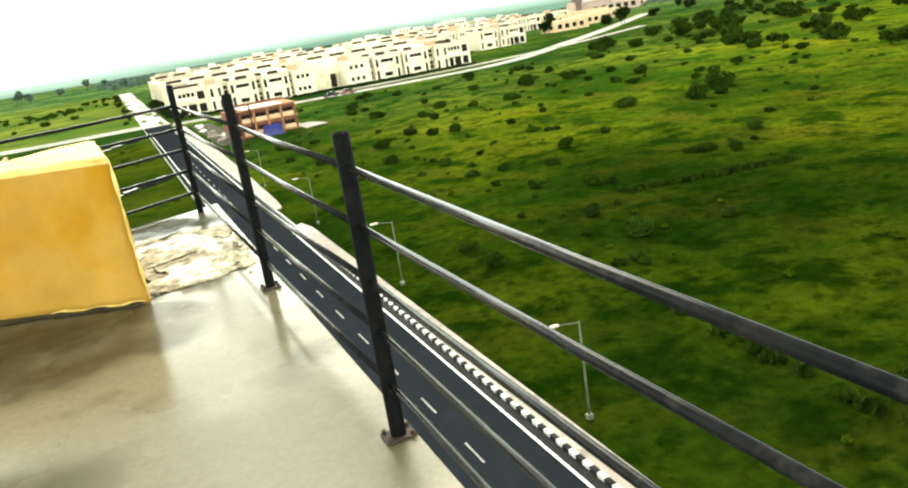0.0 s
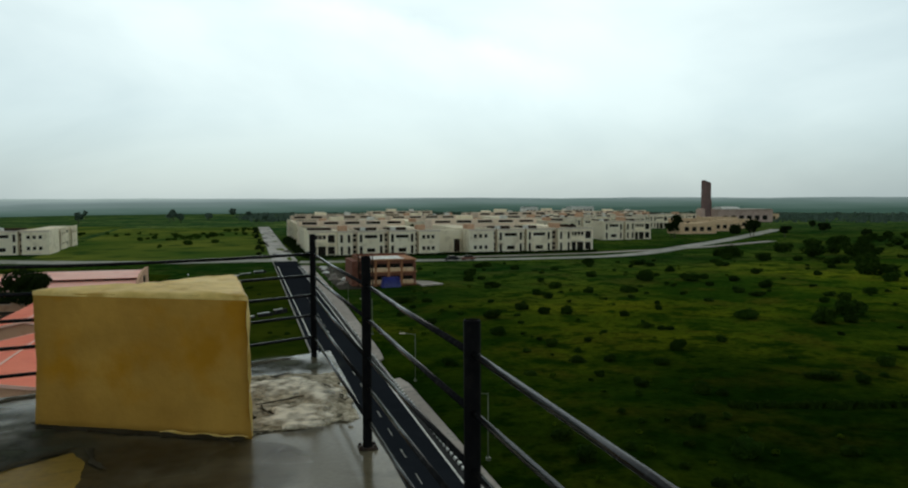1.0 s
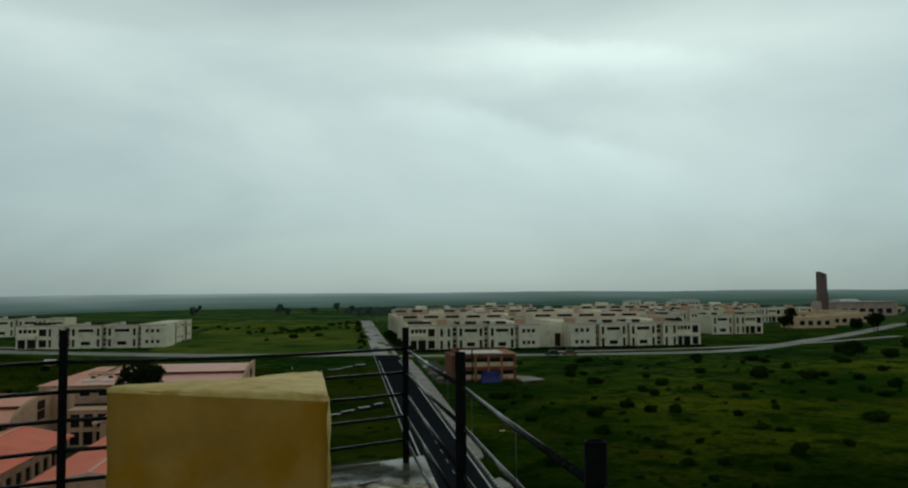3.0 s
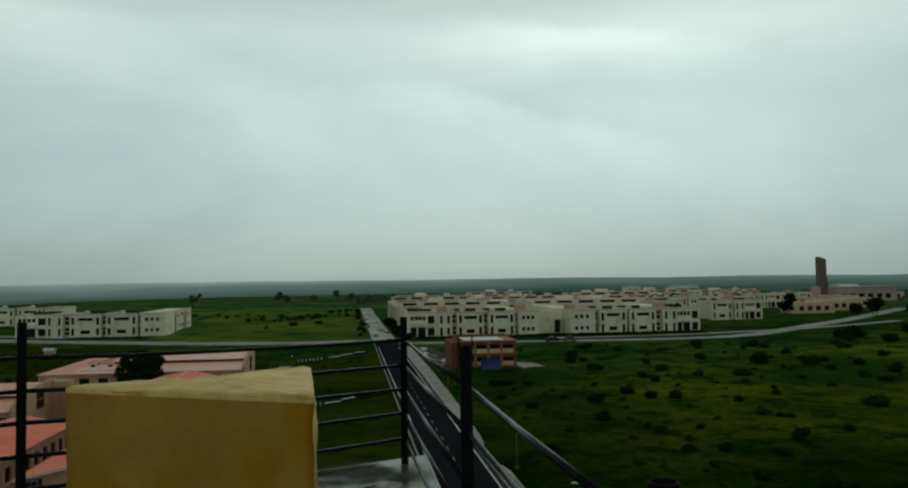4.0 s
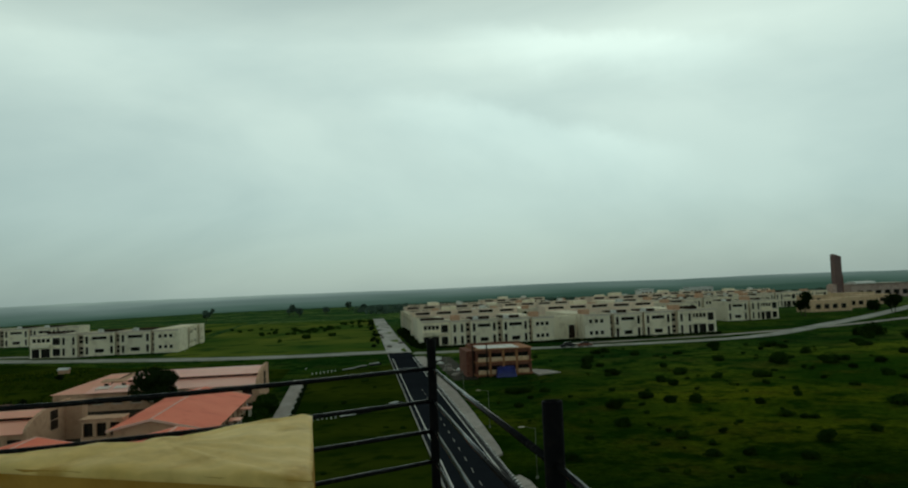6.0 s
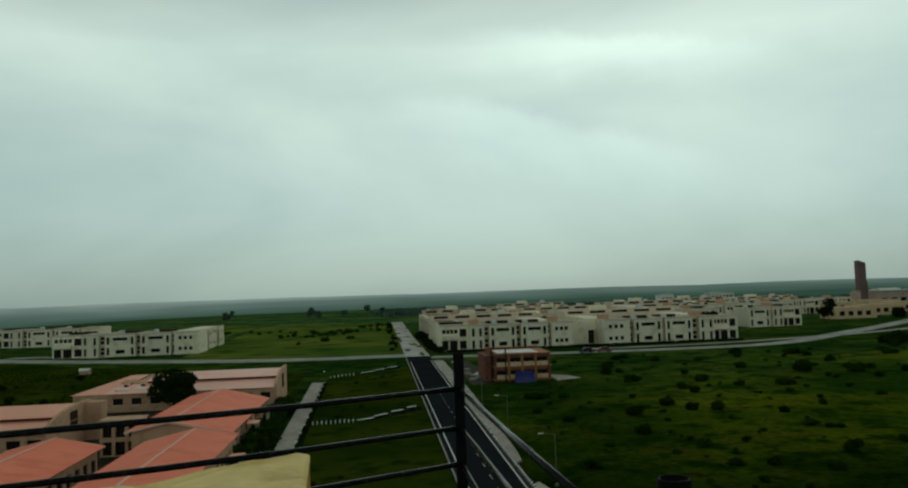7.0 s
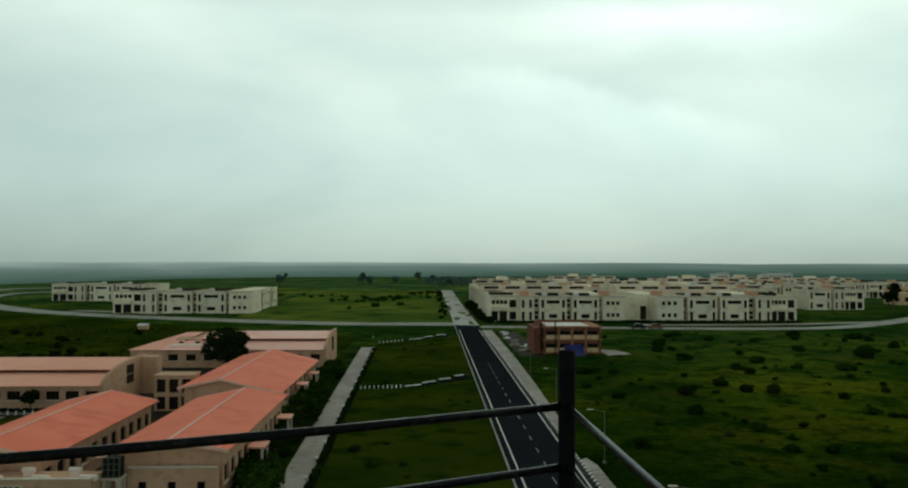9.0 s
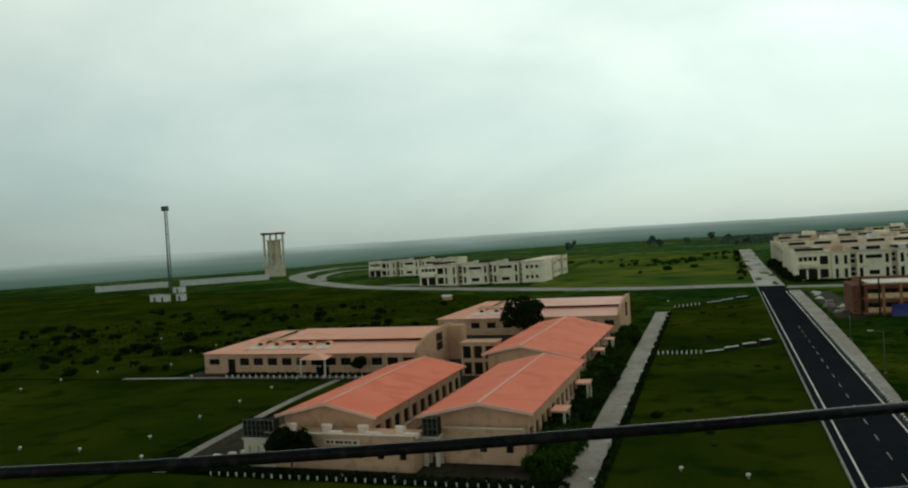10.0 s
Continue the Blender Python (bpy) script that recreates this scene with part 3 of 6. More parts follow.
def flat_sheet(name, outline, z, mat, label, category, kind="structure", thick=0.05):
    bm = bmesh.new()
    prism(bm, outline, z - thick, z)
    return tagged(part(name, bm, mat), label, category, kind=kind)


def ribbon(name, line, width, z, mat, label, category, thick=0.06):
    """A road or path of constant width along a smoothed line."""
    pts = [Vector((x, y)) for x, y in line]
    for _ in range(3):
        fine = [pts[0]]
        for a, b in zip(pts, pts[1:]):
            fine += [a * 0.75 + b * 0.25, a * 0.25 + b * 0.75]
        pts = fine + [pts[-1]]
    left, right = [], []
    for i, p in enumerate(pts):
        d = (pts[min(i + 1, len(pts) - 1)] - pts[max(i - 1, 0)]).normalized()
        s = Vector((-d.y, d.x)) * width / 2
        left.append(p + s)
        right.append(p - s)
    bm = bmesh.new()
    rows = [[bm.verts.new((q.x, q.y, h)) for q, h in ((l, z - thick), (l, z), (r, z), (r, z - thick))] for l, r in zip(left, right)]
    for a, b in zip(rows, rows[1:]):
        for k in range(3):
            bm.faces.new((a[k], a[k + 1], b[k + 1], b[k]))
    return tagged(part(name, bm, mat), label, category, kind="structure")


# ---- foliage ----
def leaf_mesh(name, blobs, count, size, seed, flat=0.6, floor=0.02):
    """A crown of many small leaf faces, spread over the shells of several uneven clumps (x, y, z, radius)."""
    rng = np.random.default_rng(seed)
    blobs = np.array(blobs, float)
    pick = rng.choice(len(blobs), count, p=blobs[:, 3] ** 2 / (blobs[:, 3] ** 2).sum())
    way = rng.normal(size=(count, 3))
    way /= np.linalg.norm(way, axis=1)[:, None]
    reach = blobs[pick, 3] * (0.55 + 0.5 * rng.random(count) ** 0.6)
    mid = blobs[pick, :3] + way * reach[:, None] * (1, 1, flat)
    mid[:, 2] = np.maximum(mid[:, 2], floor + size * 0.4 * rng.random(count))
    u = rng.normal(size=(count, 3))
    u /= np.linalg.norm(u, axis=1)[:, None]
    v = np.cross(u, way + 0.6 * rng.normal(size=(count, 3)))
    v /= np.linalg.norm(v, axis=1)[:, None]
    s = size * (0.5 + rng.random((count, 1)))
    quad = np.stack((mid - u * s, mid + v * s * 0.55, mid + u * s, mid - v * s * 0.55), 1).reshape(-1, 3)
    me = bpy.data.meshes.new(name)
    me.from_pydata(quad.tolist(), [], np.arange(4 * count).reshape(-1, 4).tolist())
    return me


def bush_meshes(kinds, count, size, seed):
    made = []
    for k in range(kinds):
        rng = random.Random(seed + k)
        blobs = [(0.0, 0.0, 0.32, 0.62)] + [(rng.uniform(-0.5, 0.5), rng.uniform(-0.5, 0.5), rng.uniform(0.25, 0.62), rng.uniform(0.26, 0.46)) for _ in range(6)]
        made.append(leaf_mesh("leaves", blobs, count, size, seed + 50 + k, flat=0.8))
    return made


def stem_mesh(name, height, r, seed, limbs=5, reach=1.0):
    rng = random.Random(seed)
    bm = bmesh.new()
    lean = Vector((rng.uniform(-0.1, 0.1), rng.uniform(-0.1, 0.1), 1)) * height
    tube(bm, (0, 0, -0.05), lean * 0.55, r, r * 0.7, 8)
    tube(bm, lean * 0.55, lean, r * 0.7, r * 0.3, 8)
    for i in range(limbs):
        a = 2 * math.pi * i / limbs + rng.uniform(-0.4, 0.4)
        s = lean * rng.uniform(0.45, 0.8)
        tube(bm, s, s + Vector((math.cos(a), math.sin(a), 0.7)) * reach * rng.uniform(0.6, 1.0), r * 0.4, r * 0.12, 6)
    me = bpy.data.meshes.new(name)
    bm.to_mesh(me)
    bm.free()
    return me


def tree(name, x, y, height, spread, seed, label, count=2600, size=0.22, mat=None, group=""):
    rng = random.Random(seed)
    t = thing(name, pose(x, y, 0), label, "tree", group)
    blobs = [(rng.uniform(-0.6, 0.6) * spread, rng.uniform(-0.6, 0.6) * spread, height * rng.uniform(0.45, 0.85), spread * rng.uniform(0.35, 0.6)) for _ in range(9)]
    link("trunk", stem_mesh("trunk", height * 0.6, height * 0.03, seed, 6, spread * 0.6), M_bark, t)
    link("crown", leaf_mesh("crown", blobs, count, size, seed, flat=0.8, floor=height * 0.14), mat or M_leaf_dark, t)
    return t


# ---- ground and roads ----
def ground_height(x, y):
    """Scrubland gently uneven east of the road, flat elsewhere."""
    if x < 19 or y > 195 or y < -40 or x > 260:
        return 0.0
    near = min(1.0, (x - 19) / 12) * min(1.0, (195 - y) / 20) * min(1.0, (y + 40) / 30)
    return near * (0.55 * noise.noise((x * 0.05, y * 0.05, 3.1)) + 0.25 * noise.noise((x * 0.17, y * 0.17, 8.2)))


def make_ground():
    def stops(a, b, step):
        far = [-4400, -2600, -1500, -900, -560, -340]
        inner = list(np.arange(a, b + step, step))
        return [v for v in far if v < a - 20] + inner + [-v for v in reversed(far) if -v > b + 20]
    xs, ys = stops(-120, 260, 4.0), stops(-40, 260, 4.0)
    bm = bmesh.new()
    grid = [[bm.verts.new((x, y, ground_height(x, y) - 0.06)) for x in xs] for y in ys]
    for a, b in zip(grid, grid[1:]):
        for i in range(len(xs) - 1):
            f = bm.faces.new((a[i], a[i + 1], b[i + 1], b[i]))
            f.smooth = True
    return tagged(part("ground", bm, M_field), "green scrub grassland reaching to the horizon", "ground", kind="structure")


make_ground()
flat_sheet("lawn", [(-9.6, 20), (6.8, 20), (6.8, 119), (-9.9, 113)], -0.02, M_lawn, "dark green mown lawn beside the road", "lawn")
flat_sheet("lawn", [(-10.2, 117), (6.8, 123), (6.8, 188), (-11.4, 173)], -0.02, M_lawn, "dark green mown lawn above the white wall", "lawn")
flat_sheet("lawn", [(-110, 40), (-49, 40), (-49, 80), (-44, 94), (-110, 94)], -0.02, M_lawn, "dark green lawn with small garden lights", "lawn")
flat_sheet("lawn", [(-48, 40), (-13, 40), (-13, 56), (-48, 56)], -0.02, M_lawn, "dark lawn in front of the school blocks", "lawn")
flat_sheet("meadow", [(-430, 95), (-78, 95), (-76, 140), (-17, 140), (-17, 190), (-60, 214), (-100, 246), (-140, 268), (-230, 282), (-430, 282)], -0.03, M_lawn, "dark rank meadow round the long hall", "meadow")
flat_sheet("plot", [(-62, 240), (-40, 233), (6.6, 232), (6.6, 480), (-70, 480), (-63, 300)], -0.02, M_plot, "grassy empty plot beside the unfinished road, paled for haze", "plot")
flat_sheet("plot", [(-190, 395), (-72, 330), (-72, 520), (-240, 520)], -0.02, M_plot, "grassy plain behind the white blocks, paled for haze", "plot")
flat_sheet("yard", [(-46.5, 57), (-14.2, 57), (-15.4, 139), (-75, 139), (-75, 95), (-46.5, 95)], -0.015, M_earth, "bare damp earth between the school blocks", "yard")

flat_sheet("road", [(7.0, -120), (13.4, -120), (13.4, 221), (7.0, 221)], 0.0, M_asphalt, "dark wet two-lane asphalt road", "road")
flat_sheet("road", [(6.8, 221.01), (13.8, 221.01), (13.2, 300), (13.4, 480), (6.9, 480), (6.9, 300)], 0.0, M_wetroad, "pale wet unfinished road running to the horizon", "road")
ribbon("road", [(6.9, 226), (-30, 227), (-70, 244), (-100, 258), (-139, 281), (-177, 320), (-210, 359), (-238, 402), (-252, 438), (-262, 472), (-262, 510), (-230, 520)], 10, -0.005, M_lane, "pale cross road bending away", "road")
ribbon("road", [(14.0, 217), (50, 212), (88, 209), (110, 212), (126, 222), (150, 243), (190, 275), (270, 350)], 6.5, -0.005, M_lane, "pale cross road past the white blocks", "road")
ribbon("road", [(60, 222), (88, 222), (112, 226), (150, 236), (200, 262)], 4, -0.008, M_path, "grey service lane before the white blocks", "road")
ribbon("road", [(-186, 338), (-206, 372), (-222, 412), (-226, 446), (-205, 462), (-180, 440)], 6, -0.008, M_lane, "pale inner lane of the bend", "road")
ribbon("road", [(-128, 286), (-112, 282), (-90, 268)], 5, -0.008, M_path, "short pale drive to the white block", "road")
flat_sheet("pavement", [(13.65, -120), (14.75, -120), (14.75, 72), (14.3, 74.5), (13.65, 74)], 0.12, M_path, "grey wet concrete footpath along the road", "pavement", thick=0.18)
flat_sheet("pavement", [(13.65, 83), (14.4, 84), (14.7, 88), (15.4, 116), (15.9, 150), (16.0, 205), (13.65, 205)], 0.12, M_path, "wider grey concrete footpath beyond the gap", "pavement", thick=0.18)
flat_sheet("pavement", [(-11.4, 30), (-9.1, 30), (-11.6, 166), (-14.2, 166)], 0.02, M_path, "straight grey concrete path beside the lawn", "pavement", thick=0.08)
ribbon("pavement", [(-84, 95.0), (-78, 95.5), (-60, 96.6), (-46, 96.9)], 0.9, 0.03, M_path, "narrow grey paved strip before the long hall", "pavement")
ribbon("pavement", [(-45, 56), (-46.2, 62), (-47.5, 72), (-48.8, 84), (-49, 95)], 1.0, 0.03, M_path, "grey path beside the dark lawn", "pavement")
flat_sheet("gutter", [(12.98, -120), (13.38, -120), (13.38, 205), (12.98, 205)], 0.006, M_kerb_dark, "dark drain strip beside the kerb", "gutter", thick=0.004)


def road_marks():
    for x in (7.62, 12.80):
        tagged(part("road_line", boxes((x, x + 0.14, -60, 205, 0.004, 0.009)), M_white), "solid white painted edge line", "road marking", kind="structure")
    dash = boxes((-0.045, 0.045, 0, 1.85, 0.004, 0.009))
    first = tagged(part("road_dash", dash, M_kerb), "short white painted centre dash on the road", "road marking", "centre dashes", "structure")
    first.location = (10.3, 10.75, 0)
    for i in range(1, 26):
        copy_thing(first, pose(10.3, 10.75 + 5.1 * i, 0))


road_marks()


def kerbs():
    """A kerb in black and white blocks on the far side, a plain pale one on the near side."""
    k = thing("kerb", pose(13.4, 0, 0), "kerb of alternating black and white painted blocks", "kerb", kind="structure")
    bm = soft_box(0.01, 0.25, 0.01, 0.49, -0.05, 0.17, 0.02, 1)
    me = [bpy.data.meshes.new("kerb_block") for _ in range(2)]
    for mesh in me:
        bm.to_mesh(mesh)
    bm.free()
    for i in range(170):
        b = link("kerb_block", me[i % 2], (M_white, M_kerb_dark)[i % 2], k)
        b.location = (0, 14 + 0.5 * i, 0)
    bm, dark = bmesh.new(), bmesh.new()
    for i in range(210):
        box(bm if i % 2 else dark, 0.01, 0.25, 99.01 + 0.5 * i, 99.49 + 0.5 * i, -0.05, 0.17)
    for i in range(150):
        box(bm if i % 2 else dark, 0.01, 0.25, -61.01 + 0.5 * i, -60.53 + 0.5 * i, -0.05, 0.17)
    part("far_white_blocks", bm, M_white, k)["kind"] = "stuff"
    part("far_black_blocks", dark, M_kerb_dark, k)["kind"] = "stuff"
    near = boxes((6.82, 6.98, -60, 219, -0.05, 0.15))
    tagged(part("kerb", near, M_kerb), "pale concrete kerb beside the lawn", "kerb", kind="structure")


kerbs()


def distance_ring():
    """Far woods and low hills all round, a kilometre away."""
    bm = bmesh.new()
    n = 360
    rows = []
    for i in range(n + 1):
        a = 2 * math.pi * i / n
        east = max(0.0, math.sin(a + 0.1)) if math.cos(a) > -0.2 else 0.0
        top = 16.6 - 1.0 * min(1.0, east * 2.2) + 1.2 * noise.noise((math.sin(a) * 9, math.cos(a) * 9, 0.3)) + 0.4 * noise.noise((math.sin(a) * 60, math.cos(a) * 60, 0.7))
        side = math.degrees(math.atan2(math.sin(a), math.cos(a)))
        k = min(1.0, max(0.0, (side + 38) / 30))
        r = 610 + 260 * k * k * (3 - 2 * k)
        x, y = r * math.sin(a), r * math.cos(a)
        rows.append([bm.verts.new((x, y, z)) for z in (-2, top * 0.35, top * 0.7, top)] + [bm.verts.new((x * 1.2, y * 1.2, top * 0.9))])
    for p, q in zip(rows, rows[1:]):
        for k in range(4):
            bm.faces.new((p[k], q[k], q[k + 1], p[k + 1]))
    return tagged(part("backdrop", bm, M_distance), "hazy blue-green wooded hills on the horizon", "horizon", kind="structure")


distance_ring()

# ---- the roof terrace ----
ROOF = 16.645
FRONT = Vector((-2.23, -0.99, 0)).normalized()


def terrace():
    """The roof slab of the tall building, its body below."""
    corner = Vector((0.66, 6.735, 0))
    far = corner + FRONT * 14
    rng = random.Random(4)
    edge = []
    for i in range(57):
        p = corner.lerp(far, i / 56)
        edge.append((p.x + rng.uniform(-0.012, 0.012), p.y + rng.uniform(-0.02, 0.02)))
    plan = [(0.66, -14), *edge, (far.x, -14)]
    bm = bmesh.new()
    prism(bm, plan, ROOF - 0.14, ROOF)
    tagged(part("floor", bm, M_slab), "smooth wet grey concrete roof slab with brown stains", "roof slab", kind="structure")
    bm = bmesh.new()
    c2, f2 = corner + Vector((-0.25, -0.3, 0)), far + Vector((0.2, -0.3, 0))
    prism(bm, [(c2.x, -13.7), (c2.x, c2.y), (f2.x, f2.y), (f2.x, -13.7)], -0.05, ROOF - 0.14)
    tagged(part("wall_body", bm, M_cream), "plain cream plastered body of the tall building", "building wall", kind="structure")


terrace()


def blotch(name, middle, radii, z, mat, label, category, seed, thick=0.006, turn=0.0, rough=0.25, hump=0.0, points=64):
    """A thin uneven layer lying on the slab, with a ragged outline."""
    bm = bmesh.new()
    rings = []
    for k, s in enumerate((0.0, 0.3, 0.6, 0.85, 1.0)):
        row = []
        for i in range(points):
            a = 2 * math.pi * i / points
            wob = 1 + rough * noise.noise((math.cos(a) * 1.6, math.sin(a) * 1.6, seed)) + rough * 0.5 * noise.noise((math.cos(a) * 6, math.sin(a) * 6, seed + 9))
            x, y = radii[0] * s * wob * math.cos(a), radii[1] * s * wob * math.sin(a)
            c, d = math.cos(turn), math.sin(turn)
            px, py = middle[0] + x * c - y * d, middle[1] + x * d + y * c
            up = thick if s < 1 else -0.004
            row.append(bm.verts.new((px, py, z + up + (hump * (0.5 + noise.noise((px * 9, py * 9, seed))) if 0 < s < 1 else 0))))
            if s == 0:
                break
        rings.append(row)
    for i in range(points):
        j = (i + 1) % points
        bm.faces.new((rings[0][0], rings[1][i], rings[1][j]))
        for a, b in zip(rings[1:], rings[2:]):
            bm.faces.new((a[i], b[i], b[j], a[j]))
    for f in bm.faces:
        f.smooth = True
    return tagged(part(name, bm, mat), label, category)


def ragged(coarse, seed, amount=0.03, step=0.03):
    """A closed outline broken up into small uneven steps."""
    out = []
    for (ax, ay), (bx, by) in zip(coarse, coarse[1:] + coarse[:1]):
        n = max(2, int(math.hypot(bx - ax, by - ay) / step))
        for i in range(n):
            x, y = ax + (bx - ax) * i / n, ay + (by - ay) * i / n
            out.append((x + amount * noise.noise((x * 9, y * 9, seed)) + amount * 0.5 * noise.noise((x * 30, y * 30, seed)), y + amount * noise.noise((x * 9, y * 9, seed + 4)) + amount * 0.5 * noise.noise((x * 30, y * 30, seed + 4))))
    return out


def ragged_sheet(name, coarse, top, mat, label, category, seed, amount=0.03, thick=0.01, kind=""):
    bm = bmesh.new()
    prism(bm, ragged(coarse, seed, amount), top - thick, top)
    return tagged(part(name, bm, mat), label, category, kind=kind)


def crack(points, width, z, seed, mat, label="dark wet crack in the roof slab"):
    """A thin dark line of uneven width along a wandering course."""
    pts = []
    for (ax, ay), (bx, by) in zip(points, points[1:]):
        n = max(2, int(math.hypot(bx - ax, by - ay) / 0.025))
        for i in range(n):
            x, y = ax + (bx - ax) * i / n, ay + (by - ay) * i / n
            pts.append(Vector((x + 0.022 * noise.noise((x * 12, y * 12, seed)), y + 0.03 * noise.noise((x * 12, y * 12, seed + 3)))))
    bm = bmesh.new()
    rows = []
    for i, p in enumerate(pts):
        d = (pts[min(i + 1, len(pts) - 1)] - pts[max(i - 1, 0)]).normalized()
        w = width * (0.25 + max(0.0, 0.75 + 1.3 * noise.noise((p.x * 16, p.y * 16, seed + 7)))) * min(1.0, (i + 1) / 4, (len(pts) - i) / 4)
        n = Vector((-d.y, d.x)) * w / 2
        rows.append([bm.verts.new((q.x, q.y, h)) for q, h in ((p + n, z - 0.004), (p + n * 0.6, z), (p - n * 0.6, z), (p - n, z - 0.004))])
    for a, b in zip(rows, rows[1:]):
        for k in range(3):
            bm.faces.new((a[k], a[k + 1], b[k + 1], b[k]))
    tagged(part("crack", bm, mat), label, "crack", "slab cracks")


def mortar_patch():
    """Crumbled screed by the corner: a rough, ragged layer over the slab, smoother towards its front."""
    bm = bmesh.new()
    nx, ny = 72, 130
    grid = {}
    for i in range(nx + 1):
        for k in range(ny + 1):
            x, y = -0.14 + 0.77 * i / nx, 4.33 + 1.68 * k / ny
            front = 4.41 + 0.3 * max(0.0, x - 0.06)
            e = min((x + 0.13) / 0.06, (0.62 - x) / 0.05, (y - front) / 0.05, (5.91 - y) / 0.15) + 1.1 * noise.noise((x * 5, y * 5, 7)) + 0.5 * noise.noise((x * 16, y * 16, 2))
            smooth = min(1.0, max(0.0, (5.08 - y) / 0.15)) * min(1.0, max(0.0, (0.42 - x) / 0.08))
            h = 0.020 * noise.noise((x * 7, y * 5, 1)) + 0.011 * noise.noise((x * 22, y * 22, 4)) + 0.005 * noise.noise((x * 60, y * 60, 6))
            if e > 0:
                grid[i, k] = bm.verts.new((x, y, ROOF + min(1.0, e * 2) * (0.013 + h * (1 - 0.85 * smooth))))
    for i in range(nx):
        for k in range(ny):
            q = [grid.get(c) for c in ((i, k), (i + 1, k), (i + 1, k + 1), (i, k + 1))]
            if all(q):
                bm.faces.new(q)
    tagged(part("mortar_patch", bm, M_screed), "rough pale broken mortar on the roof slab", "mortar patch")
    for at, size, turn, seed in (((0.25, 4.66), (0.24, 0.29), -0.2, 31.0), ((0.16, 5.42), (0.26, 0.26), 0.5, 33.0), ((0.42, 5.20), (0.15, 0.30), 0.2, 35.0)):
        blotch("lime_smear", at, size, ROOF + 0.024, M_lime, "patchy whitish lime smeared over the broken mortar", "mortar patch", seed, 0.004 + 0.001 * (seed - 31), turn, 0.5, 0.012)
    crack([(0.001, 4.958), (0.174, 5.035), (0.394, 5.169)], 0.028, ROOF + 0.034, 2.0, M_crack, "dark open crack through the broken mortar")
    crack([(0.039, 4.949), (0.058, 4.795), (0.116, 4.699)], 0.03, ROOF + 0.034, 5.0, M_crack, "dark open crack through the broken mortar")
    crack([(0.452, 5.419), (0.529, 5.227), (0.567, 4.891)], 0.025, ROOF + 0.036, 9.0, M_crack, "dark open crack through the broken mortar")
    crack([(0.116, 5.774), (0.327, 5.909)], 0.03, ROOF + 0.02, 12.0, M_crack, "dark open crack through the broken mortar")
    crack([(-0.057, 4.469), (0.039, 4.44), (0.097, 4.411)], 0.03, ROOF + 0.02, 14.0, M_crack, "dark open crack at the rim of the mortar")


mortar_patch()
SPILL = [(-1.40, 4.01), (-1.25, 4.12), (-1.12, 4.20), (-0.93, 4.34), (-0.85, 4.22), (-0.82, 4.03), (-0.82, 3.82), (-0.80, 3.61), (-0.79, 3.38), (-0.86, 2.88), (-1.06, 2.64), (-1.42, 2.68), (-1.53, 3.16), (-1.40, 3.70)]
ragged_sheet("paint_spill", SPILL, ROOF + 0.006, M_spill, "ochre paint spilt over the wet concrete", "paint spill", 5.0, 0.03, 0.006)
crack([(-1.554, 4.027), (-1.478, 4.075), (-1.391, 4.008), (-1.286, 4.07), (-1.18, 4.19), (-1.055, 4.305), (-0.94, 4.43)], 0.05, ROOF + 0.016, 3.0, M_crack)
crack([(-0.94, 4.43), (-0.844, 4.363), (-0.806, 4.171), (-0.748, 4.056), (-0.69, 4.008)], 0.03, ROOF + 0.015, 8.0, M_crack)
crack([(-0.825, 3.432), (-0.748, 3.48), (-0.671, 3.566)], 0.05, ROOF + 0.014, 21.0, M_crack)
crack([(-1.286, 5.006), (-1.036, 4.843), (-0.7, 4.665), (-0.364, 4.507), (-0.038, 4.339)], 0.09, ROOF + 0.012, 25.0, M_crack, "dark wet dirt along the foot of the block")
crack([(-3.148, 4.92), (-2.476, 5.227), (-1.804, 5.515), (-1.132, 5.832), (-0.364, 6.158), (0.308, 6.475)], 0.07, ROOF + 0.010, 28.0, M_crack, "dark moss line along the slab edge")
# the first brown blotch is grime plus a painted reflection of the block
for at, size, turn, seed, what in (((-0.62, 4.02), (0.95, 0.75), -0.4, 11.0, M_grime_reflection), ((-0.844, 2.491), (0.7, 0.5), 0.2, 12.0, M_grime_reflection), ((-1.75, 4.60), (1.25, 1.05), 0.4, 14.0, M_moss),
                                   ((-0.7, 6.043), (1.2, 0.22), 0.42, 15.0, M_moss), ((0.26, 6.235), (0.50, 0.50), 0.1, 16.0, M_moss), ((-0.412, 5.803), (0.55, 0.40), 0.4, 19.0, M_moss), ((-2.284, 5.227), (1.0, 0.25), 0.42, 17.0, M_moss), ((-0.556, 2.107), (0.5, 0.35), 0.2, 18.0, M_grime_reflection)):
    blotch("grime_stain", at, size, ROOF, what, "dark wet grime stain on the roof slab", "stain", seed, 0.003 + 0.0004 * (seed - 10), turn, 0.25)


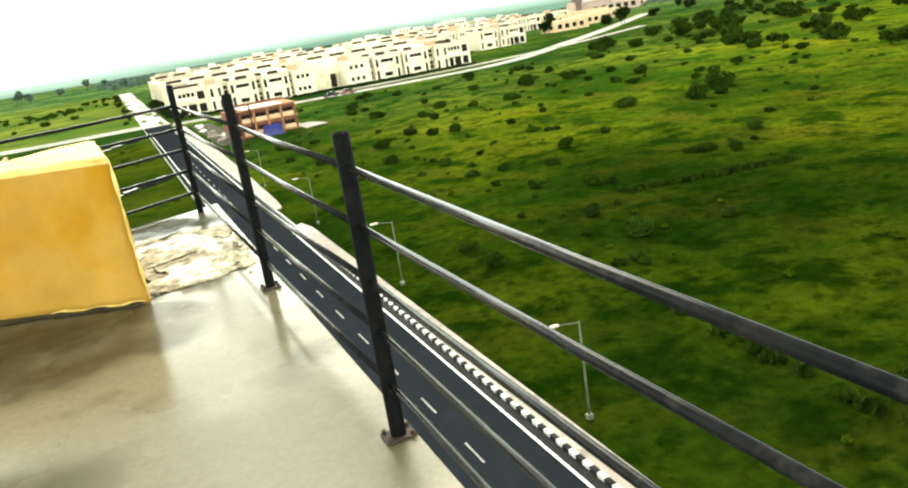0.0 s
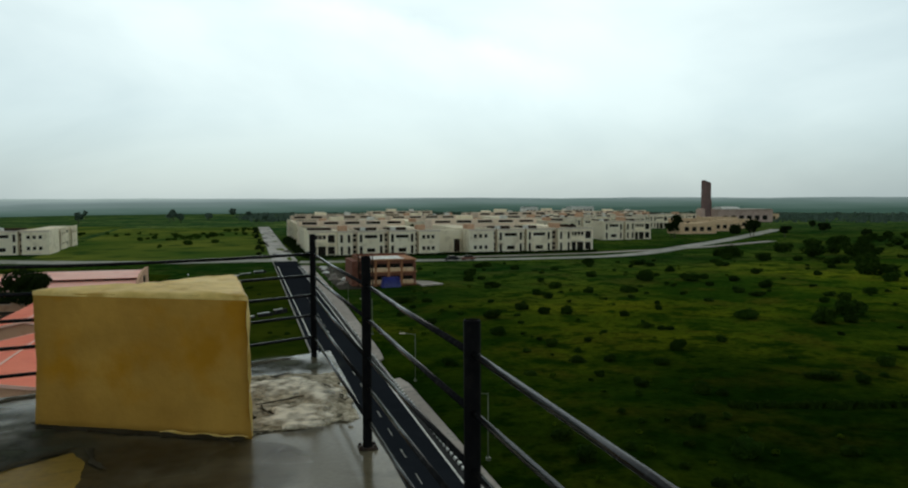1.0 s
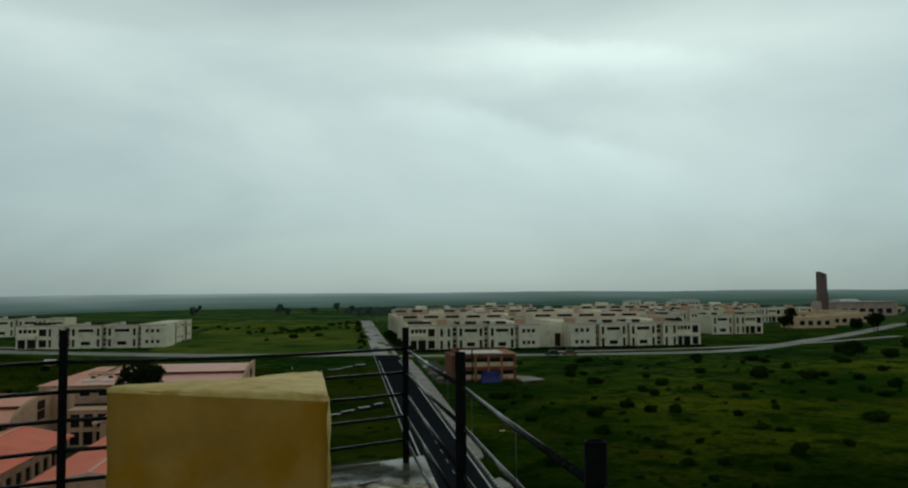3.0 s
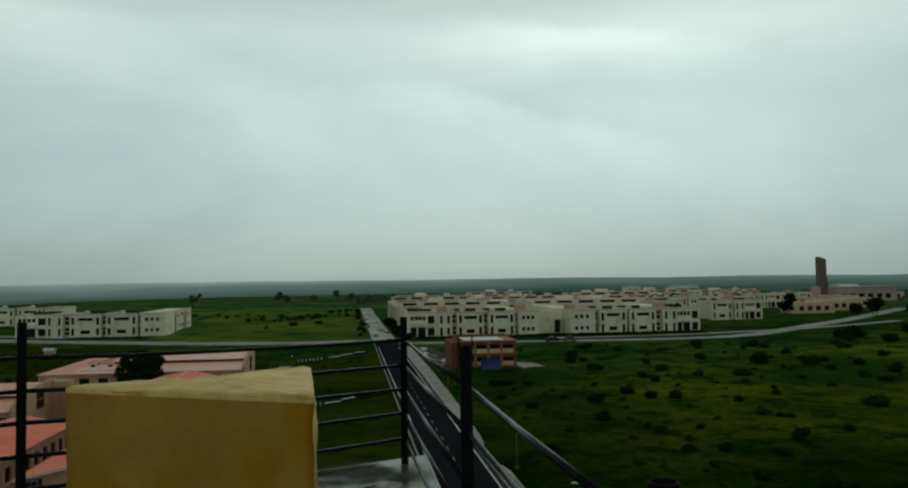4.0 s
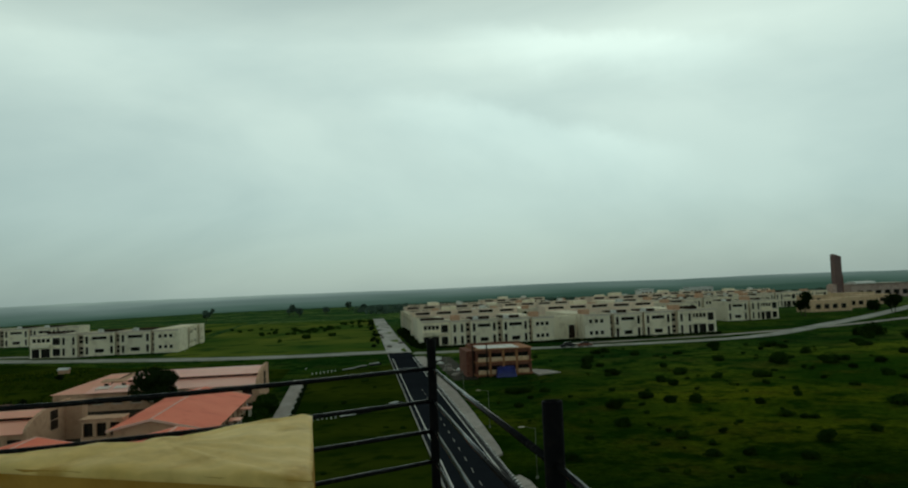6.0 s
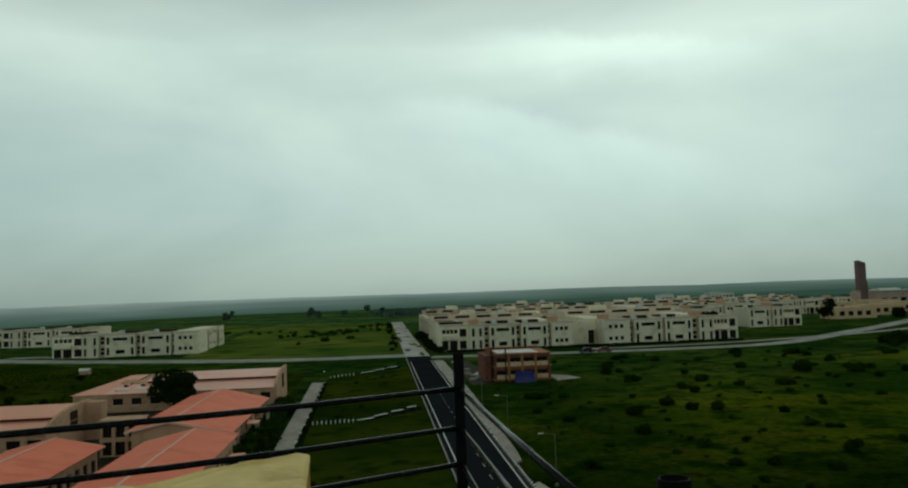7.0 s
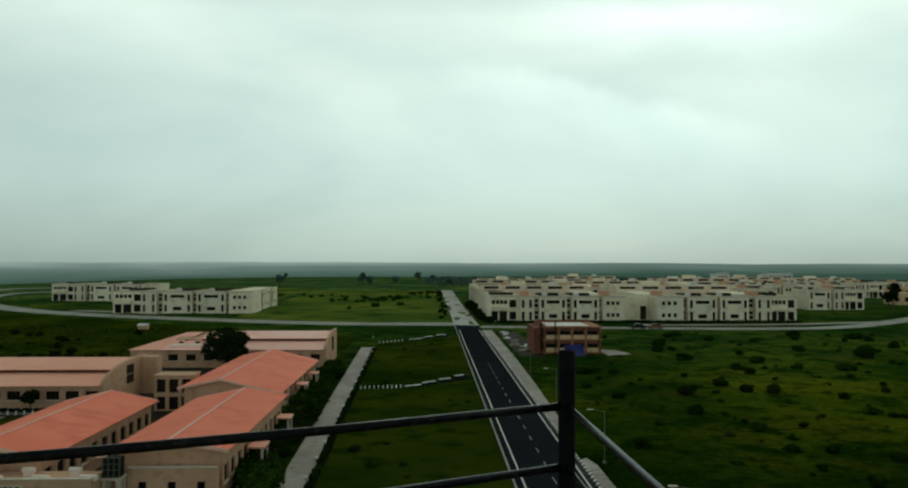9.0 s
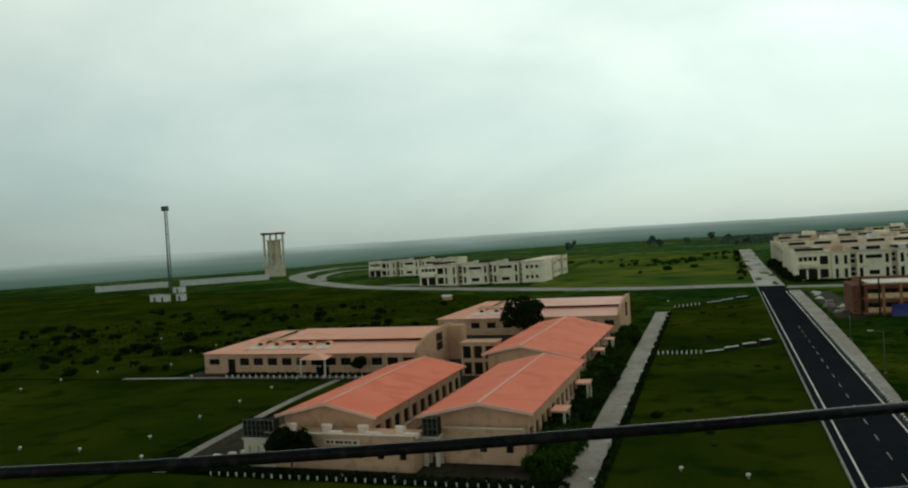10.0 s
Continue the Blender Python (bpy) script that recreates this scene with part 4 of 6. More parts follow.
def rubble():
    rng = random.Random(12)
    for i in range(26):
        x, y = rng.uniform(-0.03, 0.6), rng.uniform(4.41, 5.75)
        bm = bmesh.new()
        bmesh.ops.create_icosphere(bm, subdivisions=1, radius=rng.uniform(0.008, 0.02))
        for v in bm.verts:
            v.co *= rng.uniform(0.7, 1.2)
            v.co.z *= 0.6
        ob = tagged(part("mortar_crumb", bm, M_screed if i % 3 else M_crack), "small crumb of broken mortar on the slab", "rubble", "mortar crumbs")
        ob.location = (x, y, ROOF + 0.018)


rubble()


def plaster_block():
    """The wedge-shaped masonry block, plastered and painted, with a sloping paler top."""
    plan = [Vector(p) for p in ((-1.235, 4.955), (-0.035, 4.36), (-0.105, 5.50), (-0.51, 5.19), (-1.21, 5.01))]
    bm = bmesh.new()
    n, m = 18, 16
    rows = []
    for k in range(m + 1):
        z = k / m
        row = []
        for a, b in zip(plan, plan[1:] + plan[:1]):
            for i in range(n):
                p = a.lerp(b, i / n)
                mid = Vector((-0.65, 4.97))
                swell = 1 + (0.022 + 0.03 * noise.noise((p.x * 6, p.y * 6, 5))) * (1 - z) ** 6 + 0.016 * noise.noise((p.x * 3, p.y * 3, z * 3)) + 0.006 * noise.noise((p.x * 9, p.y * 9, z * 9))
                q = mid + (p - mid) * swell
                row.append(bm.verts.new((q.x, q.y, 0.79 * z + 0.012 * noise.noise((p.x * 4, p.y * 4, 1)) * z)))
        rows.append(row)
    total = len(rows[0])
    for a, b in zip(rows, rows[1:]):
        for i in range(total):
            bm.faces.new((a[i], a[(i + 1) % total], b[(i + 1) % total], b[i])).smooth = True
    bm.faces.new(rows[0][::-1])
    t = thing("plaster_block", pose(0, 0, ROOF), "ochre painted plastered block standing on the wet roof", "masonry block")
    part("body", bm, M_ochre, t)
    bm = bmesh.new()
    mid = Vector((-0.575, 4.99))
    ring = [Vector((v[0], v[1])) for v in (p for p in plan)]
    rim, edge = [], []
    for a, b in zip(ring, ring[1:] + ring[:1]):
        for i in range(n):
            p = a.lerp(b, i / n)
            q = Vector((-0.65, 4.97)) + (p - Vector((-0.65, 4.97))) * (1.006 + 0.012 * noise.noise((p.x * 3, p.y * 3, 3)) + 0.006 * noise.noise((p.x * 22, p.y * 22, 8)))
            lump = 0.012 * max(0.0, 1 - math.hypot(p.x + 0.105, p.y - 5.50) / 0.45)
            edge.append((q, 0.791 + lump + 0.012 * noise.noise((p.x * 4, p.y * 4, 1)) + 0.009 * noise.noise((p.x * 19, p.y * 19, 2)) + 0.014 * noise.noise((p.x * 7, p.y * 7, 7))))
            rim.append(bm.verts.new((q.x, q.y, 0.77)))
    shells = [rim]
    for share, up in ((1.0, 0.0), (0.965, 0.008), (0.88, 0.012), (0.74, 0.012), (0.55, 0.014), (0.3, 0.016)):
        row = []
        for q, z in edge:
            v = mid + (q - mid) * share
            row.append(bm.verts.new((v.x, v.y, z + up + (1 - share) * (0.80 - z) + 0.010 * noise.noise((v.x * 8, v.y * 8, 4)) + 0.005 * noise.noise((v.x * 24, v.y * 24, 6)))))
        shells.append(row)
    c = bm.verts.new((mid.x, mid.y, 0.813))
    for i in range(total):
        j = (i + 1) % total
        for a, b in zip(shells, shells[1:]):
            bm.faces.new((a[i], a[j], b[j], b[i])).smooth = True
        bm.faces.new((shells[-1][i], shells[-1][j], c)).smooth = True
    part("top", bm, M_ochre_top, t, "paler ochre top")
    # worn bead up the near corner and a ragged lip along the foot
    def bead(line, r, seed):
        bm, rows = bmesh.new(), []
        for i, p in enumerate(line):
            d = (line[min(i + 1, len(line) - 1)] - line[max(i - 1, 0)]).normalized()
            u = d.cross(Vector((0.3, 0.9, 0.2))).normalized()
            v = d.cross(u)
            k = r * (0.8 + 1.1 * noise.noise((p.x * 14, p.y * 14, p.z * 14 + seed))) * min(1.0, 0.3 + i / 5, 0.3 + (len(line) - 1 - i) / 5)
            rows.append([bm.verts.new(p + (u * math.cos(a) + v * math.sin(a)) * max(0.003, k)) for a in (2 * math.pi * j / 8 for j in range(8))])
        for a, b in zip(rows, rows[1:]):
            for j in range(8):
                bm.faces.new((a[j], a[(j + 1) % 8], b[(j + 1) % 8], b[j])).smooth = True
        return bm
    c0, c1 = plan[1], plan[0]
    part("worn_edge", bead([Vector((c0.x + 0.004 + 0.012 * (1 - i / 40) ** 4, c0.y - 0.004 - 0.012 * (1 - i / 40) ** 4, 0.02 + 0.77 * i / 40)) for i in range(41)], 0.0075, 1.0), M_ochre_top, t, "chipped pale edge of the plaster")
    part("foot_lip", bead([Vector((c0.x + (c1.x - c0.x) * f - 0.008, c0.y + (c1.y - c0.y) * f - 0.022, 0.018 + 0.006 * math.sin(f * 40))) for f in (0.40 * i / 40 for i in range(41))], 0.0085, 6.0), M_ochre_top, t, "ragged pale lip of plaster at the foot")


plaster_block()


railing = thing("roof_railing", pose(0, 0, ROOF), "black painted steel pipe railing round the roof edge", "railing")


def railing_post(x, y, height, plate=True):
    bm = bmesh.new()
    n, r, wall = 20, 0.0255, 0.004
    rings = []
    for z, rad in ((0, r), (height - 0.003, r), (height, r - 0.002), (height, r - wall), (height - 0.12, r - wall)):
        rings.append([bm.verts.new((rad * math.cos(a), rad * math.sin(a), z)) for a in (2 * math.pi * i / n for i in range(n))])
    for a, b in zip(rings, rings[1:]):
        for i in range(n):
            bm.faces.new((a[i], a[(i + 1) % n], b[(i + 1) % n], b[i])).smooth = True
    bm.faces.new(rings[-1])
    post = part("post", bm, M_black, railing)
    post.location = (x, y, 0)
    if plate:
        part("base_plate", soft_box(-0.05, 0.05, -0.04, 0.04, 0.001, 0.010, 0.003, 1), M_rust, post, "rusty flat steel base plate")
        for a, b in ((-0.038, -0.029), (0.038, -0.029), (-0.038, 0.029), (0.038, 0.029)):
            bm = bmesh.new()
            tube(bm, (a, b, 0.011), (a, b, 0.024), 0.008, n=6)
            part("bolt", bm, M_rust, post)


POSTS = [((0.497, 6.5), 1.025), ((0.570, 4.025), 1.025), ((0.602, 2.158), 0.975), ((0.60, -0.25), 1.0), ((0.59, -2.7), 1.0), ((0.58, -5.1), 1.0)]
LEFT = [((-1.655, 5.512), 1.085), ((-3.88, 4.53), 1.06), ((-6.11, 3.54), 1.06)]
for (px, py), h in POSTS + LEFT:
    railing_post(px, py, h, plate=(py < 4.2 and px > 0))


RAIL_Z = {0: (0.862, 0.682, 0.517, 0.350, 0.170), 1: (0.872, 0.698, 0.487, 0.334, 0.155), 2: (0.876, 0.702, 0.530, 0.368, 0.195), 3: (0.886, 0.752, 0.585, 0.400, 0.210),
          4: (0.893, 0.712, 0.540, 0.360, 0.180)}


def rails():
    """Five rails on either side of the corner, welded from post to post."""
    for line, level, thick in ((POSTS, (0, 1, 2, 3, 3, 3), 0.0107), ([POSTS[0]] + LEFT, (0, 4, 4, 4), 0.0122)):
        for i in range(len(line) - 1):
            a, b = line[i][0], line[i + 1][0]
            d = (Vector(b) - Vector(a)).normalized() * 0.022
            for k, (za, zb) in enumerate(zip(RAIL_Z[level[i]], RAIL_Z[level[i + 1]])):
                bm = bmesh.new()
                bent = ((0.3, -0.012), (0.55, -0.015), (0.8, -0.012)) if line[1] is LEFT[0] and i == 0 else ((0.5, -0.005),)
                bar(bm, ((a[0] + d.x, a[1] + d.y, za), *((a[0] + (b[0] - a[0]) * u, a[1] + (b[1] - a[1]) * u, za + (zb - za) * u + v) for u, v in bent), (b[0] - d.x, b[1] - d.y, zb)), thick)
                part("rail", bm, M_rail, railing, "round black steel rail, wet and glossy")


rails()


def vent_stub():
    t = thing("vent_pipe", pose(-1.286, 3.326, ROOF), "short black pipe stub with a round cap", "vent pipe")
    bm = bmesh.new()
    tube(bm, (0, 0, 0), (0, 0, 0.13), 0.02, n=14)
    part("pipe", bm, M_black, t)
    bm = bmesh.new()
    tube(bm, (0, 0, 0.11), (0, 0, 0.16), 0.045, 0.04, n=18)
    part("cap", bm, M_black, t)


vent_stub()


# ---- salmon-roofed school blocks ----
def gable_block(x0, x1, y0, y1, eave, ridge, ridge_x, label, windows=9, over=0.6, eave_west=None):
    """A single-storey block with its ridge along y: walls with windows on both long sides, ribbed sheet roof, flashings."""
    w, d = x1 - x0, y1 - y0
    rx = ridge_x - x0
    west = eave_west or eave
    t = thing("school_block", pose(x0, y0, 0), label, "building", "school blocks")
    bm = bmesh.new()
    step = d / windows
    ops = [(step * (i + 0.5) - 0.62, step * (i + 0.5) + 0.62, 1.1, 2.4) for i in range(windows)]
    facade(bm, pose(w, 0, 0, 0, 0, 90), d, -0.05, eave, ops)
    facade(bm, pose(0, d, 0, 0, 0, -90), d, -0.05, west, ops)
    for y, flip in ((0, False), (d, True)):
        pts = [(0, -0.05), (w, -0.05), (w, eave), (rx, ridge), (0, west)]
        vs = [bm.verts.new((a, y, b)) for a, b in pts]
        bm.faces.new(vs[::-1] if flip else vs)
    box(bm, 0.4, w - 0.4, 0.4, d - 0.4, 0, min(eave, west) - 0.05)
    part("wall", bm, M_cream, t)
    for i in range(windows):
        y = step * (i + 0.5)
        window(t, pose(w - 0.16, y - 0.62, 1.1, 0, 0, 90), 1.24, 1.3)
        part("sill", boxes((w + 0.003, w + 0.1, y - 0.72, y + 0.72, 0.98, 1.08)), M_cream_light, t)
        window(t, pose(0.16, y + 0.62, 1.1, 0, 0, -90), 1.24, 1.3)
    bm = bmesh.new()
    fall_r = (ridge - eave) / (w - rx)
    fall_l = (ridge - west) / rx
    for a, sx, fall in ((w - rx + over, 1, fall_r), (rx + over, -1, fall_l)):
        ribbed(bm, (rx, -over, ridge + 0.06), (0, d + 2 * over, 0), (sx * a, 0, -fall * a))
    part("roof", bm, M_roof, t, "salmon pink ribbed metal roof")
    bm = bmesh.new()
    box(bm, rx - 0.11, rx + 0.11, -over - 0.02, d + over + 0.02, ridge + 0.085, ridge + 0.125)
    part("ridge_cap", bm, M_ridge, t)
    for y in (-over - 0.06, d + over):
        for sx, fall, a in ((1, fall_r, w - rx + over), (-1, fall_l, rx + over)):
            bm = bmesh.new()
            e = rx + sx * a
            v = [bm.verts.new(p) for p in ((rx, y, ridge + 0.12), (e, y, ridge + 0.12 - fall * a), (e, y, ridge - 0.14 - fall * a), (rx, y, ridge - 0.14),
                                           (rx, y + 0.06, ridge + 0.12), (e, y + 0.06, ridge + 0.12 - fall * a), (e, y + 0.06, ridge - 0.14 - fall * a), (rx, y + 0.06, ridge - 0.14))]
            for f in ((0, 1, 2, 3), (7, 6, 5, 4), (0, 4, 5, 1), (2, 6, 7, 3), (1, 5, 6, 2)):
                bm.faces.new([v[k] for k in f])
            part("barge_board", bm, M_ridge, t)
    return t


gable_block(-24.0, -15.5, 63.5, 86.4, 3.85, 4.48, -19.4, "long cream school block with a salmon pink gable roof", 11, eave_west=3.5)
gable_block(-37.0, -28.6, 62.8, 85.2, 3.5, 4.45, -32.8, "long cream school block with salmon roof, beside the dark lawn", 11)
gable_block(-27.6, -17.2, 92.8, 121.0, 3.1, 4.62, -23.4, "wide cream school block with a salmon pink gable roof", 8, eave_west=3.75)


def front_annexe(x0, x1, y0, y1, height, label, vents):
    """A low flat-roofed annexe before a gable block, with small windows and rooftop vents."""
    w, d = x1 - x0, y1 - y0
    t = thing("annexe", pose(x0, y0, 0), label, "building", "school annexes")
    bm = bmesh.new()
    n = max(3, int(w / 1.7))
    ops = [(w * (i + 0.5) / n - 0.3, w * (i + 0.5) / n + 0.3, 0.9, 1.75) for i in range(n)]
    facade(bm, pose(0, 0, 0), w, -0.05, height, ops)
    box(bm, 0.02, w - 0.02, 0.3, d - 0.02, -0.04, height - 0.25)
    box(bm, 0, 0.2, 0.001, d, -0.05, height)
    box(bm, w - 0.2, w, 0.001, d, -0.05, height)
    box(bm, 0.2, w - 0.2, 0.001, 0.2, height - 0.3, height)
    part("wall", bm, M_cream, t)
    part("coping", boxes((-0.06, w + 0.06, -0.06, 0.26, height + 0.003, height + 0.08)), M_cream_light, t)
    for o in ops:
        window(t, pose(o[0], 0.17, o[2]), 0.6, 0.85, 0)
    for i in range(vents):
        x = w * (i + 0.5) / vents
        bm = bmesh.new()
        tube(bm, (x - 0.42, 1.5, height + 0.3), (x + 0.42, 1.5, height + 0.3), 0.19, n=18)
        box(bm, x - 0.3, x + 0.3, 1.3, 1.7, height - 0.25, height + 0.2)
        vent = part("roof_vent", bm, M_vent, t, "pale barrel-shaped roof ventilator")
        part("skirt", soft_box(x + 0.6, x + 1.9, 0.4, 0.9, height - 0.25, height + 0.14, 0.08, 2), M_vent, t, "white roof cowl")
    return t


front_annexe(-22.0, -15.6, 61.9, 62.85, 2.75, "low cream annexe in front of the school block", 0)
board = front_annexe(-36.6, -23.45, 59.0, 62.25, 2.75, "low cream annexe with a row of roof vents", 4)
for x, y in ((-43.0, 60.4), (-42.0, 61.2), (-41.2, 61.9)):
    tagged(part("kerb_stone", soft_box(x, x + 0.75, y, y + 0.4, -0.02, 0.30, 0.06, 2), M_vent), "whitewashed kerb stone beside the latticed stand", "kerb stone", "kerb stones")
sign = part("sign", boxes((5.5, 8.6, -0.055, -0.004, 1.98, 2.40)), M_cream_light, board, "pale painted sign with dark lettering")
for i, w in enumerate((0.30, 0.22, 0.34, 0.26, 0.30, 0.20, 0.28)):
    part("letter_bar", boxes((5.68 + 0.40 * i, 5.68 + 0.40 * i + w, -0.062, -0.057, 2.08, 2.30)), M_frame, sign)


def lattice_tank_stand(x, y, label, solid, wide=2.9):
    """A frame that carries a dark latticed box over pale legs."""
    t = thing("water_stand", pose(x, y, 0), label, "water stand", "water stands")
    if solid:
        bm = bmesh.new()
        facade(bm, pose(0, 0, 0), 2.9, -0.05, 2.2, [(0.45, 0.7, 0.9, 1.7), (1.3, 1.55, 0.9, 1.7), (2.15, 2.4, 0.9, 1.7)], 0.25)
        box(bm, 0, 2.9, 0.27, 1.9, -0.05, 2.15)
        part("base", bm, M_cream_light, t)
    else:
        for a, b in ((0, 0), (wide - 0.28, 0), (0, 0.9), (wide - 0.28, 0.9)):
            part("leg", boxes((a, a + 0.28, b, b + 0.28, -0.05, 2.2)), M_cream_light, t)
    part("deck", boxes((-0.1, wide + 0.1, -0.1, 1.25, 2.2, 2.36)), M_cream_light, t)
    part("tank", boxes((0.05, wide - 0.05, 0.06, 1.0, 2.36, 3.75)), M_kerb_dark, t, "dark tank behind a lattice screen")
    n = max(3, round(wide / 0.42))
    for i in range(n + 1):
        x0 = (wide - 0.05) * i / n
        part("lattice_upright", boxes((x0, x0 + 0.05, -0.03, 0.055, 2.36, 3.85)), M_lamp, t)
    for i in range(4):
        part("lattice_bar", boxes((0.0, wide, -0.05, -0.032, 2.5 + 0.42 * i, 2.55 + 0.42 * i)), M_lamp, t)


lattice_tank_stand(-38.6, 58.9, "pale stand with a dark latticed tank beside the annexe", True)
lattice_tank_stand(-23.35, 60.75, "narrow pale stand with a dark latticed tank before the school block", False, 1.25)


def step_roof_hall(x0, x1, y0, y1, low, mid, top, label, vents, roof=M_roof, windows=12, porch=True, wing_w=8.0):
    """A long hall along x: a low front roof slope, a clerestory step, an upper slope, and a tall end wall with a curved top."""
    w, d = x1 - x0, y1 - y0
    t = thing("school_hall", pose(x0, y0, 0), label, "building", "school halls")
    bm = bmesh.new()
    step = w / windows
    ops = [(step * (i + 0.5) - 0.8, step * (i + 0.5) + 0.8, 1.15, 2.2) for i in range(windows)]
    facade(bm, pose(0, 0, 0), w, -0.05, low, ops)
    prof = [(0.3, -0.05), (0.3, low - 0.12), (d * 0.45, mid - 0.10), (d * 0.45, mid + 0.4), (d * 0.95, top - 0.1), (d, top - 0.1), (d, -0.05)]
    extrude_x(bm, prof, 0.02, w - 0.02)
    part("wall", bm, M_cream, t)
    for o in ops:
        window(t, pose(o[0], 0.17, o[2]), 1.6, 1.05, 2)
        part("sill", boxes((o[0] - 0.1, o[1] + 0.1, -0.09, -0.003, o[2] - 0.12, o[2] - 0.02)), M_cream_light, t)
    for name, (ya, za), (yb, zb) in (("lower_roof", (-0.6, low - 0.08), (d * 0.45, mid + 0.04)), ("upper_roof", (d * 0.45 - 0.5, mid + 0.45), (d * 0.97, top + 0.04))):
        bm = bmesh.new()
        left = 4.4 if name == "upper_roof" else -0.4
        ribbed(bm, (left, yb, zb + 0.1), (w - 0.1 - left, 0, 0), (0, ya - yb, za - zb), 1.1)
        part(name, bm, roof, t, "pale salmon ribbed metal roof")
    part("clerestory", boxes((4.6, w - 0.3, d * 0.45 - 0.06, d * 0.45 - 0.01, mid + 0.05, mid + 0.48)), M_frame, t)
    # end wall, its top a quarter curve
    prof = [(-0.3, -0.05), (-0.3, low + 0.1)]
    for i in range(1, 11):
        a = math.pi / 2 * i / 10
        prof.append((-0.3 + d * 0.93 * (1 - math.cos(a)), low + 0.1 + (top + 0.45 - low) * math.sin(a)))
    prof += [(d + 0.4, top + 0.55), (d + 0.4, -0.05)]
    bm = bmesh.new()
    extrude_x(bm, prof, w, w + 0.45)
    end = part("end_wall", bm, M_cream, t, "cream end wall with a curved top")
    for k in range(2):
        window(end, pose(w + 0.49, d * 0.5, 2.0 + 1.25 * k, 0, 0, 90), 2.4, 1.15, 1)
    if porch:
        part("return_wall", boxes((w + 0.46, w + 2.6, d - 1.6, d + 0.4, -0.05, top + 0.3)), M_cream, t)
    # hipped lower wing at the far end
    wing = part("wing", boxes((-wing_w, -0.01, 0.1, d - 0.5, -0.05, low - 0.1)), M_cream, t)
    window(wing, pose(0.9 - wing_w, 0.02, 1.3), 1.7, 0.8, 1)
    window(wing, pose(-1.6, 0.02, 0.0), 1.2, 2.1, 0)
    bm = bmesh.new()
    v = [bm.verts.new(p) for p in ((-wing_w - 0.5, 0.0, low - 0.05), (0.3, 0.0, low - 0.05), (0.3, d, low - 0.05), (-wing_w - 0.5, d, low - 0.05), (3.6, d * 0.85, top + 0.02), (0.2, d * 0.85, top + 0.02))]
    for f in ((0, 1, 4, 5), (2, 3, 5, 4), (3, 0, 5), (1, 2, 4), (3, 2, 1, 0)):
        bm.faces.new([v[k] for k in f])
    part("wing_roof", bm, M_roof_pale, t, "pale hipped roof")
    bm = bmesh.new()
    tube(bm, (0.3, 0.0, low - 0.02), (3.6, d * 0.85, top + 0.04), 0.09, n=6)
    part("hip_flashing", bm, M_frame, t)
    for i in range(vents):
        x = 1.7 + i * 2.8
        yy = d * 0.27
        zz = low + (mid - low) * 0.55
        bm = soft_box(x - 0.4, x + 0.4, yy, yy + 0.9, zz, zz + 0.72, 0.05, 1)
        vent = part("roof_vent", bm, roof, t, "small boxy vent on the roof")
        part("louvre", boxes((x - 0.33, x + 0.33, yy - 0.02, yy - 0.004, zz + 0.2, zz + 0.62)), M_frame, vent)
        rise = (mid + 0.12 - low) / (d * 0.45 + 0.6)
        bm = boxes((x - 1.15, x + 0.95, yy - 2.0, yy - 0.15, 0, 0.07))
        for v in bm.verts:
            v.co.z += low + 0.07 + rise * (v.co.y + 0.6)
        part("skylight", bm, M_vent, t, "pale pinkish skylight sheet")
    if porch:
        px = w * 0.42
        bm = bmesh.new()
        v = [bm.verts.new(q) for q in ((px, -3.0, 2.4), (px + 4.2, -3.0, 2.4), (px + 4.2, 0.0, 2.6), (px, 0.0, 2.6), (px + 2.1, -1.6, 3.05), (px + 2.1, 0.0, 3.1))]
        for f in ((0, 1, 4), (1, 2, 5, 4), (3, 0, 4, 5), (3, 2, 1, 0), (2, 3, 5)):
            bm.faces.new([v[k] for k in f])
        part("entrance", boxes((px + 1.1, px + 3.1, -0.06, -0.004, 0.0, 2.3)), M_glass, t, "dark double entrance door")
        p = part("porch_roof", bm, M_roof_pale, t)
        for a in (px + 0.2, px + 3.85):
            part("porch_post", boxes((a, a + 0.2, -2.8, -2.6, -0.05, 2.4)), M_cream_light, p)
    return t


step_roof_hall(-67.4, -39.5, 99.3, 112.4, 2.9, 3.5, 4.6, "long cream hall with a stepped pale salmon roof", 5, M_roof_pale, wing_w=5.7)
step_roof_hall(-44.5, -17.8, 136.0, 149.5, 3.0, 3.75, 4.85, "far cream hall with a stepped pale salmon roof behind the tree", 2, M_roof_faint, 9, False, 5.6)


